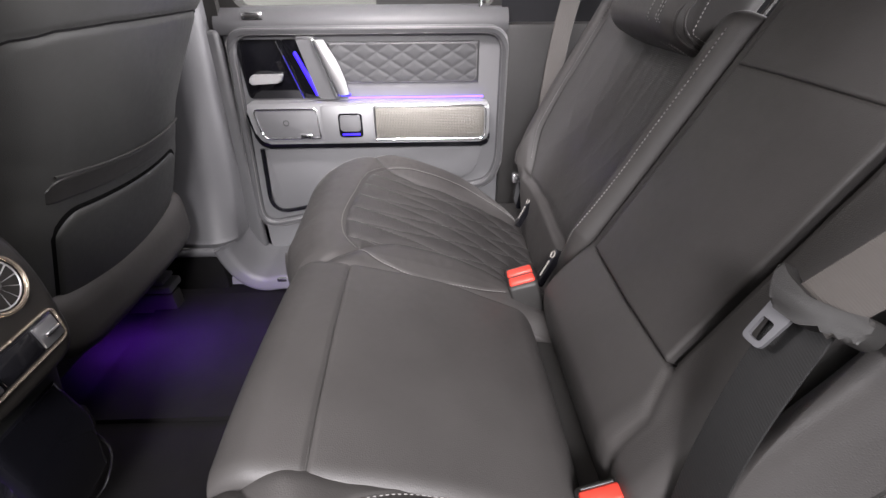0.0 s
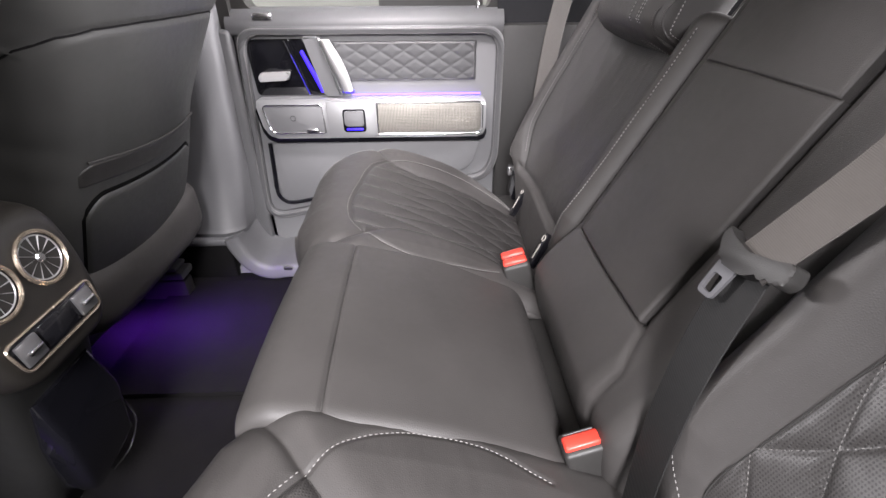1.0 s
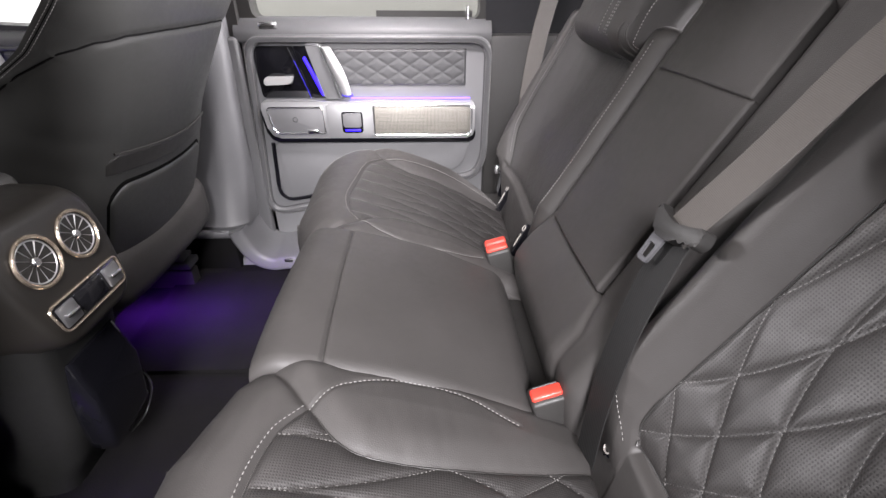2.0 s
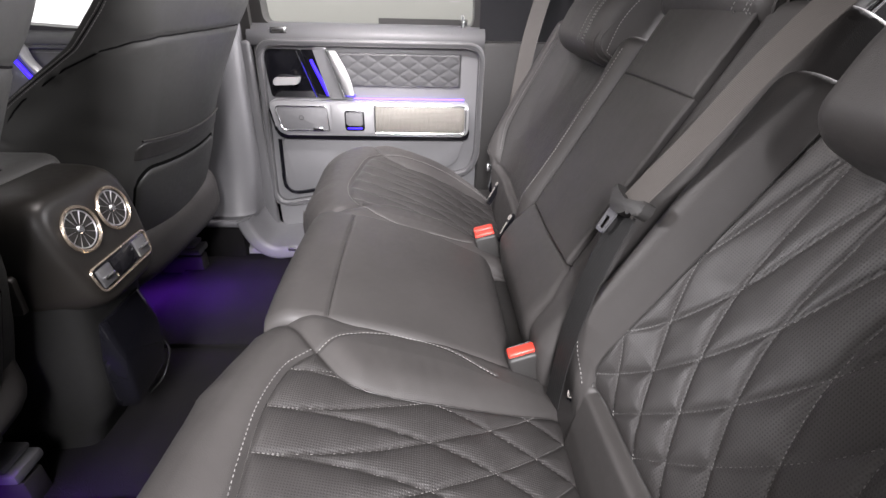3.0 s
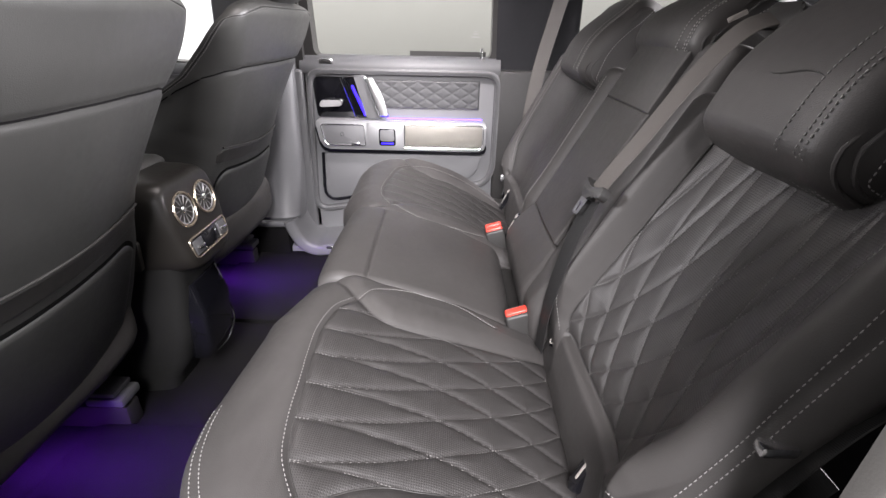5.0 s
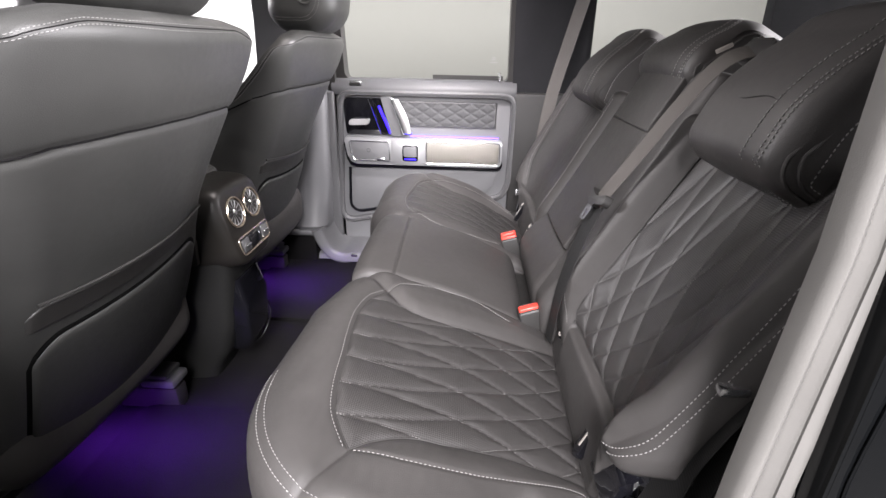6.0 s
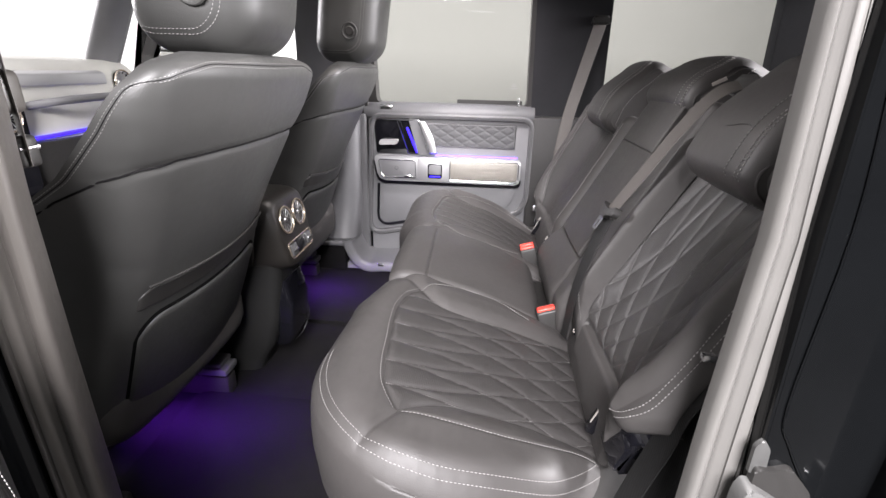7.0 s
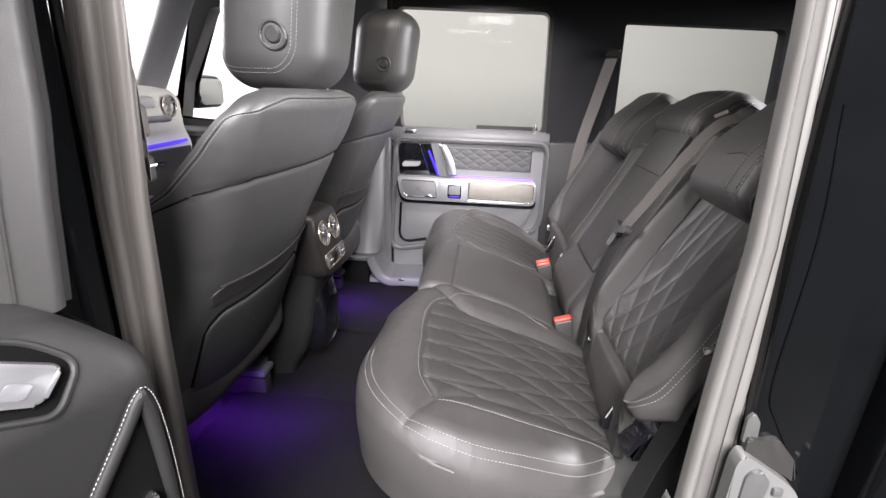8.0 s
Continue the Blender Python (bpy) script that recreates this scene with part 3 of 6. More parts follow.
def far_sill_trim():
    """The grey moulded trim at the foot of the far centre pillar, sweeping down along the sill."""
    e = thing("pillar_foot_trim", (-0.86, 0.74, FLOOR), "grey moulded plastic trim at the foot of the pillar", "trim", "", "structure")
    rings = []
    for z, xr, yf in ((0.110, -0.815, 0.695), (0.125, -0.812, 0.690), (0.135, -0.814, 0.697), (0.30, -0.802, 0.725), (0.60, -0.80, 0.765), (0.90, -0.80, 0.80), (1.26, -0.79, 0.80)):
        out = fillet([(-1.06, yf + 0.015), (xr - 0.045, yf), (xr, yf + 0.035), (xr, 0.86), (-1.06, 0.86)], [0.01, 0.03, 0.02, 0.0, 0.0], 4)
        rings.append([(u, v, z) for u, v in out])
    part("upright", loft_bm(rings), PILLAR, e)
    part("ledge", box_bm(-1.06, -0.845, 0.682, 0.80, 0.088, 0.112, 0.008, 3), PILLAR, e)
    part("kick_panel", box_bm(-1.06, -0.86, 0.70, 0.80, FLOOR - 0.02, 0.095, 0.01, 2), CARPET, e)
    # the sweep from the ledge down into the sill
    run = smooth_line([(-0.842, 0, 0.115), (-0.834, 0, 0.085), (-0.812, 0, 0.040), (-0.784, 0, 0.010), (-0.745, 0, -0.003), (-0.69, 0, 0.002), (-0.55, 0, 0.003), (-0.30, 0, 0.003)], 6)
    rings = []
    for i, p in enumerate(run):
        d = (run[min(i + 1, len(run) - 1)] - run[max(i - 1, 0)]).normalized()
        n = Vector((-d.z, 0, d.x))
        if n.z < 0 and n.x < 0:
            n = -n
        prof = fillet([(0.672, -0.024), (0.682, 0.018), (0.868, 0.030), (0.868, -0.03)], [0.012, 0.014, 0, 0], 4)
        rings.append([(p.x + n.x * h, y, p.z + n.z * h) for y, h in prof])
    part("sill_sweep", loft_bm(rings), PILLAR, e, "curved lighter sill moulding")
    part("sill_clip", box_bm(-0.708, -0.680, 0.676, 0.690, 0.004, 0.016, 0.003, 2), CHROME, e, "small bright clip")
    return e


far_sill_trim()

# ---- rear bench ----
YC = 0.015


def flat(points, n=8):
    return [(p.x, p.y) for p in smooth_line([(u, v, 0) for u, v in points], n)]


SEAM_FRONT = flat([(-0.384, 0.249), (-0.409, 0.287), (-0.421, 0.350), (-0.419, 0.415), (-0.413, 0.476), (-0.408, 0.538), (-0.399, 0.590), (-0.386, 0.620), (-0.366, 0.652)])
SEAM_IN = flat([(-0.384, 0.249), (-0.346, 0.286), (-0.307, 0.300), (-0.233, 0.299), (-0.145, 0.284), (-0.024, 0.248), (0.03, 0.230)])
SEAM_IN_FRONT = flat([(-0.500, 0.150), (-0.423, 0.207), (-0.384, 0.249)])
STITCH_IN = flat([(-0.384, 0.249), (-0.348, 0.211), (-0.280, 0.188), (-0.194, 0.193), (-0.125, 0.217)])
SEAM_OUT = flat([(-0.366, 0.652), (-0.338, 0.628), (-0.289, 0.606), (-0.235, 0.600), (-0.123, 0.580), (-0.030, 0.570), (0.03, 0.566)])
STITCH_OUT = flat([(-0.358, 0.653), (-0.286, 0.657), (-0.184, 0.644), (-0.070, 0.604), (-0.030, 0.590)])
SEAM_CORNER = flat([(-0.366, 0.652), (-0.388, 0.690), (-0.412, 0.735), (-0.43, 0.77)])
INSERT = SEAM_FRONT + SEAM_OUT[1:] + SEAM_IN[::-1][:-1]
LOBE_OUT = SEAM_OUT + [(0.06, 0.56), (0.06, 0.9), (-0.45, 0.9)] + SEAM_CORNER[::-1]
LOBE_IN = SEAM_IN_FRONT + SEAM_IN + [(0.06, 0.23), (0.06, 0.10), (-0.52, 0.10)]
QP = 0.0625
QB = 0.0645


def fan(s):
    """How far the quilting rows have spread at s behind the front seam."""
    return 0.022 * s + 0.79 * np.maximum(s, 0) ** 2


def drift(s):
    """How far the quilting leans inward at s behind the front seam."""
    return -0.09 * s - 0.15 * np.maximum(s, 0) ** 2


def cushion_front(w):
    """The front edge of an outer cushion across its width."""
    if w < 0.30:
        return -0.530 + 0.33 * (0.30 - w) + 0.6 * max(0, 0.2 - w)
    if w < 0.52:
        return -0.533
    t = min(1.0, (w - 0.52) / 0.245)
    return -0.533 + 0.21 * (1 - math.sqrt(max(0.0, 1 - t * t)))


def cushion_rear(w):
    """The rear edge of an outer cushion: its outer corner is cut back in a long curve."""
    return float(np.interp(w, (0.60, 0.625, 0.66, 0.69, 0.715, 0.735, 0.752, 0.762, 0.765), (-0.010, -0.024, -0.054, -0.086, -0.120, -0.165, -0.220, -0.270, -0.295)))


RIM_OUT = flat([(-0.010, 0.603), (-0.024, 0.625), (-0.054, 0.660), (-0.086, 0.690), (-0.120, 0.715), (-0.165, 0.735), (-0.220, 0.752), (-0.270, 0.762), (-0.295, 0.765)], 4)
RIM_ALL = [(cushion_front(v), v) for v in [0.165 + 0.012 * k for k in range(36)] + [0.59 + 0.0025 * k for k in range(71)]] + RIM_OUT[::-1]


def ramp_up(d, soft=0.04):
    """Nothing before d = 0 and d after it, with a soft bend between."""
    return 0.5 * (d + np.sqrt(d * d + soft * soft))


def cushion_height(x, w, puff=1.0):
    x, w = np.asarray(x, float), np.asarray(w, float)
    back = ramp_up(x + 0.42)
    z = 0.371 - 0.28 * back - 0.22 * ramp_up(x + 0.20) - 0.10 * back * np.maximum(0, 0.28 - np.abs(w - 0.45))
    z = z + 0.005 * np.exp(-((x + 0.45) / 0.05) ** 2)
    z = z - roll(dist_to(RIM_ALL, x, w) + 0.003, 0.055 + 0.030 * np.clip((0.60 - w) / 0.25, 0, 1)) * 0.92 - roll(w - 0.165, 0.030) * 0.8 - roll(-0.010 - x, 0.03)
    do, di, df = dist_to(SEAM_OUT, x, w), dist_to(SEAM_IN, x, w), dist_to(SEAM_FRONT, x, w)
    dc, dn = dist_to(SEAM_CORNER, x, w), dist_to(SEAM_IN_FRONT, x, w)
    dm = np.minimum(np.minimum(do, di), df)
    s = x + 0.415
    f, slope, lean = fan(s), 0.022 + 1.58 * np.maximum(0, s), drift(s)
    d = np.full(np.shape(x), 9.0)
    for sign in (1, -1):
        q = ((w - lean + sign * f - 0.35) / QP) % 1.0
        d = np.minimum(d, np.minimum(q, 1 - q) * QP / np.sqrt(1 + slope * slope))
    quilt = puff * (0.0030 * (1 - np.exp(-(d / 0.0022))) + 0.0032 * (1 - np.exp(-(d / 0.012) ** 1.5))) * (1 - np.exp(-dm / 0.006))
    plain = 0.005 * (1 - np.exp(-(np.minimum(np.minimum(dm, dc), dn) / 0.006) ** 1.4))
    lobe_o = plain + 0.012 * (1 - np.exp(-(np.minimum(do, dc) / 0.028) ** 2))
    lobe_i = plain + 0.010 * (1 - np.exp(-(np.minimum(di, dn) / 0.022) ** 2)) - 0.14 * np.maximum(0, 0.225 - w) * np.clip((x + 0.42) / 0.08, 0, 1)
    is_in, is_o, is_i = inside(INSERT, x, w), inside(LOBE_OUT, x, w), inside(LOBE_IN, x, w)
    raised = np.where(is_in, quilt, np.where(is_o, lobe_o, np.where(is_i, lobe_i, plain)))
    hold = 1 - np.exp(-(dist_to(RIM_ALL, x, w) / 0.022) ** 2)
    z = z - 0.005 + 0.005 * (1 - hold) + raised * hold
    z = z + np.where(is_in, 0.0, groove(dist_to(STITCH_IN, x, w), 0.003, 0.002) + groove(dist_to(STITCH_OUT, x, w), 0.003, 0.002))
    return z + 0.0012 * wobble(x, w, 0.045, 3.1) + 0.0005 * wobble(x * 2.3, w, 0.03, 1.7)


def split_pad(verts, faces, test):
    """The faces of a pad in two meshes, by the test on their middles."""
    c = np.array([np.mean([verts[i] for i in f], axis=0) for f in faces])
    flags = test(c)
    out = []
    for want in (True, False):
        keep, index, vs = [], {}, []
        for f, flag in zip(faces, flags):
            if bool(flag) is want:
                row = []
                for i in f:
                    if i not in index:
                        index[i] = len(vs)
                        vs.append(verts[i])
                    row.append(index[i])
                keep.append(row)
        out.append((vs, keep))
    return out


def quilt_rows(poly, lines, height):
    """The quilting's sewn rows that lie inside an outline."""
    rows = []
    for line in lines:
        a, w = np.array([q[0] for q in line]), np.array([q[1] for q in line])
        ok = inside(poly, a, w)
        if not ok.any():
            continue
        h = height(a, w)
        run = []
        for k in range(len(line)):
            if ok[k]:
                run.append((a[k], w[k], h[k] + 0.0006))
            if run and (not ok[k] or k == len(line) - 1):
                if len(run) > 3:
                    rows.append(run)
                run = []
    return rows


def outer_cushion(side, seat):
    puff = 1.0 if side < 0 else 0.8
    shape = lambda x, w: cushion_height(x, w, puff)
    verts, faces = pad(250, 250, cushion_front, cushion_rear, 0.165, 0.765, shape, 0.20, 0.006)
    if side < 0:
        faces = [f[::-1] for f in faces]
    tow = lambda p: (p[0], YC + side * p[1], p[2])
    ins, rest = split_pad(verts, faces, lambda c: (c[:, 2] > 0.205) & inside(INSERT, c[:, 0], c[:, 1]))
    e = link("cushion", [tow(v) for v in rest[0]], rest[1], LEATHER, seat)
    link("quilted_insert", [tow(v) for v in ins[0]], ins[1], PERF, e, "perforated leather insert sewn in long diamonds")
    lift = lambda line: [tow(q) for q in on_pad(line, shape)]
    for line in (SEAM_FRONT, SEAM_IN[:-6], SEAM_OUT[:-6]):
        part("seam", tube_bm([tow(q) for q in on_pad(line, shape, 0.0002)], 0.0010, 6), PLASTIC_BLACK, e)
    stitches("seam_stitching", lift([(a - 0.007, w) for a, w in SEAM_FRONT]), THREAD, e)
    stitches("seam_stitching", lift(STITCH_IN), THREAD, e)
    stitches("seam_stitching", lift(STITCH_OUT), THREAD, e)
    edge = [Vector((cushion_front(w), w)) for w in [0.52 + 0.005 * k for k in range(50)]] + [Vector(q) for q in RIM_OUT[::-1]]
    for d in (0.014, 0.025):
        rim = []
        for k in range(1, len(edge) - 1):
            t = (edge[k + 1] - edge[k - 1]).normalized()
            rim.append((edge[k].x + t.y * d, edge[k].y - t.x * d))
        stitches("rim_stitching", lift(rim), THREAD, e)
    lines = [[(-0.415 + s, 0.35 + k * QP + float(drift(s)) - sign * float(fan(s))) for s in [0.004 * i for i in range(112)]] for sign in (1, -1) for k in range(-9, 15)]
    for run in quilt_rows(INSERT, lines, shape):
        stitches("quilt_stitching", [tow(q) for q in run], THREAD_DARK, e, 0.0050, 0.0036, 0.0006)
    part("underside", box_bm(-0.43, 0.06, min(YC + side * 0.20, YC + side * 0.76), max(YC + side * 0.20, YC + side * 0.76), 0.13, 0.205, 0.02, 2), PLASTIC_BLACK, e)
    return e


NEAR_SEAT = thing("rear_seat", (-0.1, YC - 0.46, 0.13), "black leather rear seat with diamond quilting, grey stitching and broad headrest", "car seat", "rear seats")
FAR_SEAT = thing("rear_seat", (-0.1, YC + 0.46, 0.13), "black leather rear seat beside the closed door, its insert lightly creased", "car seat", "rear seats")
MIDDLE_SEAT = thing("rear_seat", (-0.1, YC, 0.13), "smooth black leather middle seat with a folded-up armrest panel", "car seat", "rear seats")
outer_cushion(-1, NEAR_SEAT)
outer_cushion(1, FAR_SEAT)


def middle_cushion():
    e = MIDDLE_SEAT
    y0, y1 = -0.178, 0.212
    seam = [(-0.378, -0.3), (-0.392, 0.3)]

    def height(x, y):
        z = 0.377 - 0.255 * ramp_up(x + 0.42) - 0.24 * ramp_up(x + 0.24)
        t = (y - 0.017) / 0.19
        z += 0.010 * (1 - t * t)
        z -= roll(x + 0.487, 0.055) * 0.9 + roll(y - y0, 0.022) + roll(y1 - y, 0.022) + roll(-0.080 - x, 0.035)
        z += groove(dist_to(seam, x, y), 0.0030, 0.0028)
        z += 0.0012 * wobble(x, y, 0.065, 8.1)
        return z

    v, f = pad(170, 90, lambda y: -0.487 + 0.012 * abs(y - 0.017) / 0.19, lambda y: -0.080, y0, y1, height, 0.20)
    c = link("cushion", v, f, LEATHER, e)
    part("seam", tube_bm(on_pad([(-0.378 - 0.014 * (t + 0.3) / 0.6, t) for t in [-0.172 + 0.0125 * k for k in range(31)]], height, 0.0004), 0.0011, 6), PLASTIC_BLACK, c)
    part("underside", box_bm(-0.42, 0.05, -0.17, 0.2, 0.13, 0.205, 0.02, 2), PLASTIC_BLACK, e)
    return e


middle_cushion()
tagged(part("seat_base", box_bm(-0.40, 0.25, -0.76, 0.80, -0.10, 0.135, 0.02, 2), CARPET), "dark carpeted plinth under the rear bench", "seat base", "", "structure")

# backrests: a frame that leans back 27.5 degrees, with a up along it, y across and h out of its face
LEAN_BACK = 27.5
BACK = Matrix(((math.sin(radians(LEAN_BACK)), 0, -math.cos(radians(LEAN_BACK)), -0.07), (0, 1, 0, 0), (math.cos(radians(LEAN_BACK)), 0, math.sin(radians(LEAN_BACK)), 0.27), (0, 0, 0, 1)))
B_IN = flat([(0.03, 0.335), (0.075, 0.292), (0.105, 0.275), (0.180, 0.273), (0.314, 0.277), (0.44, 0.281), (0.53, 0.285)])
B_OUT = flat([(0.03, 0.560), (0.090, 0.585), (0.13, 0.601), (0.165, 0.617), (0.20, 0.629), (0.25, 0.634), (0.35, 0.638), (0.53, 0.641)])
B_LOW = flat([(0.079, 0.289), (0.081, 0.36), (0.084, 0.42), (0.087, 0.477), (0.089, 0.53), (0.096, 0.594)])
B_INSERT = [p for p in B_IN if p[0] > 0.085] + [p for p in B_OUT[::-1] if p[0] > 0.100] + B_LOW[::-1]
B_STITCH = [(a, w + 0.004) for a, w in B_OUT if 0.13 < a < 0.49]
B_RIM = flat([(0.098, 0.630), (0.112, 0.652), (0.132, 0.669), (0.16, 0.681), (0.20, 0.684), (0.30, 0.684), (0.36, 0.683), (0.47, 0.680)])
B_START = 0.085


def back_fan(a):
    """How far the backrest's quilting rows have spread at a up the back, and how fast."""
    s = np.minimum(np.asarray(a, float) - B_START, 0.26)
    over = np.maximum(np.asarray(a, float) - B_START - 0.26, 0)
    return 0.911 * s - 1.4537 * s * s + 0.155 * over, 0.911 - 2.907 * s


def back_drift(a):
    s = np.asarray(a, float) - B_START
    return 0.270 - 0.01 * s + 0.19 * s * s


def back_low(w):
    """The lower edge of an outer backrest: its outer bolster ends higher, in a round nose."""
    t = np.clip((np.asarray(w, float) - 0.570) / 0.060, 0, 1)
    u = np.clip((np.asarray(w, float) - 0.645) / 0.060, 0, 1)
    return -0.05 + 0.140 * t * t * (3 - 2 * t) + 0.06 * u * u


def back_height(a, w, puff=1.0):
    a, w = np.asarray(a, float), np.asarray(w, float)
    h = -0.026 - 0.05 * np.clip((0.105 - a) / 0.155, 0, 1) ** 1.3 - roll(w - 0.198, 0.035) - roll(0.705 - w, 0.040) - roll(a - back_low(w), 0.022) - roll(0.52 - a, 0.03)
    di, do, dl = dist_to(B_IN, a, w), dist_to(B_OUT, a, w), dist_to(B_LOW, a, w)
    d = np.full(np.shape(a), 9.0)
    spread, rate = back_fan(a)
    for sign in (1, -1):
        q = ((w - back_drift(a) + sign * spread) / QB) % 1.0
        d = np.minimum(d, np.minimum(q, 1 - q) * QB / np.sqrt(1 + rate * rate))
    edge = 1 - np.exp(-np.minimum(np.minimum(di, do), dl) / 0.006)
    quilt = puff * (0.0030 * (1 - np.exp(-(d / 0.0024))) + 0.0020 * (1 - np.exp(-(d / 0.013) ** 1.5))) * edge - 0.012 + 0.0143 * np.clip((0.33 - w) / 0.06, 0, 1) ** 2
    strip = -0.012 + 0.018 * (1 - np.exp(-(dl / 0.009) ** 2))
    near = np.minimum(di, do)
    dish = 0.053 * np.clip((w - 0.49) / 0.145, 0, 1) ** 2 * np.clip((a + 0.02) / 0.12, 0, 1)
    grown = np.clip((a - 0.02) / 0.12, 0, 1)
    inner_bolster = grown * 0.034 * (1 - np.exp(-(near / 0.026) ** 2)) + 0.004 * (1 - np.exp(-(near / 0.005) ** 2))
    outer_bolster = -0.012 + grown * 0.012 * np.sin(np.pi * np.clip(near / 0.05, 0, 1)) + 0.009 * (1 - np.exp(-(near / 0.005) ** 2))
    side = np.where(w > 0.45, outer_bolster, inner_bolster)
    side = side + np.where(w > 0.5, groove(dist_to(B_STITCH, a, w), 0.004, 0.003), 0.0)
    h = h + dish + np.where(inside(B_INSERT, a, w), quilt, np.where((a < 0.10) & (w > 0.29) & (w < 0.60), strip, side))
    return h + 0.001 * wobble(a, w, 0.055, 5.5)


def outer_backrest(side, seat):
    puff = 1.0 if side < 0 else 0.12
    shape = lambda a, w: back_height(a, w, puff)
    verts, faces = pad(240, 230, back_low, lambda w: 0.52, 0.198, 0.705, shape, -0.10, 0.0, 0.14)
    if side < 0:
        faces = [f[::-1] for f in faces]
    tow = lambda p: (p[0], YC + side * p[1], p[2])
    ins, rest = split_pad(verts, faces, lambda c: (c[:, 2] > -0.08) & inside(B_INSERT, c[:, 0], c[:, 1]))
    e = link("backrest", [tow(v) for v in rest[0]], rest[1], LEATHER, seat, "", BACK)
    link("quilted_insert", [tow(v) for v in ins[0]], ins[1], PERF, e, "perforated leather insert sewn in diamonds", BACK)
    lift = lambda line: [tow(q) for q in on_pad(line, shape, 0.001)]
    for line in ([p for p in B_IN if 0.078 < p[0] < 0.48], [p for p in B_OUT if 0.09 < p[0] < 0.48], B_LOW):
        part("seam", tube_bm([tow(q) for q in on_pad(line, shape, 0.0003)], 0.0012, 6), PLASTIC_BLACK, e, "", BACK)
    stitches("seam_stitching", [tow(q) for q in on_pad(B_STITCH, shape, 0.0035)], THREAD, e, m=BACK)
    stitches("seam_stitching", lift(B_RIM), THREAD, e, m=BACK)
    stitches("seam_stitching", lift([(a - 0.004, w + 0.008) for a, w in B_RIM]), THREAD, e, m=BACK)
    if side > 0:
        stitches("seam_stitching", lift(flat([(0.15, 0.223), (0.20, 0.219), (0.30, 0.217), (0.40, 0.217), (0.49, 0.218)])), THREAD, e, r=0.0010, m=BACK)
    stitches("seam_stitching", lift(flat([(0.070, 0.275), (0.090, 0.252), (0.115, 0.236), (0.145, 0.224)])), THREAD, e, m=BACK)
    if side < 0:
        lines = [[(a, k * QB + float(back_drift(a)) - sign * float(back_fan(a)[0])) for a in [0.003 * i for i in range(28, 175)]] for sign in (1, -1) for k in range(-6, 14)]
        for run in quilt_rows(B_INSERT, lines, shape):
            stitches("quilt_stitching", [tow(q) for q in run], THREAD_DARK, e, 0.0050, 0.0036, 0.0006, BACK)
    return e


outer_backrest(-1, NEAR_SEAT)
outer_backrest(1, FAR_SEAT)


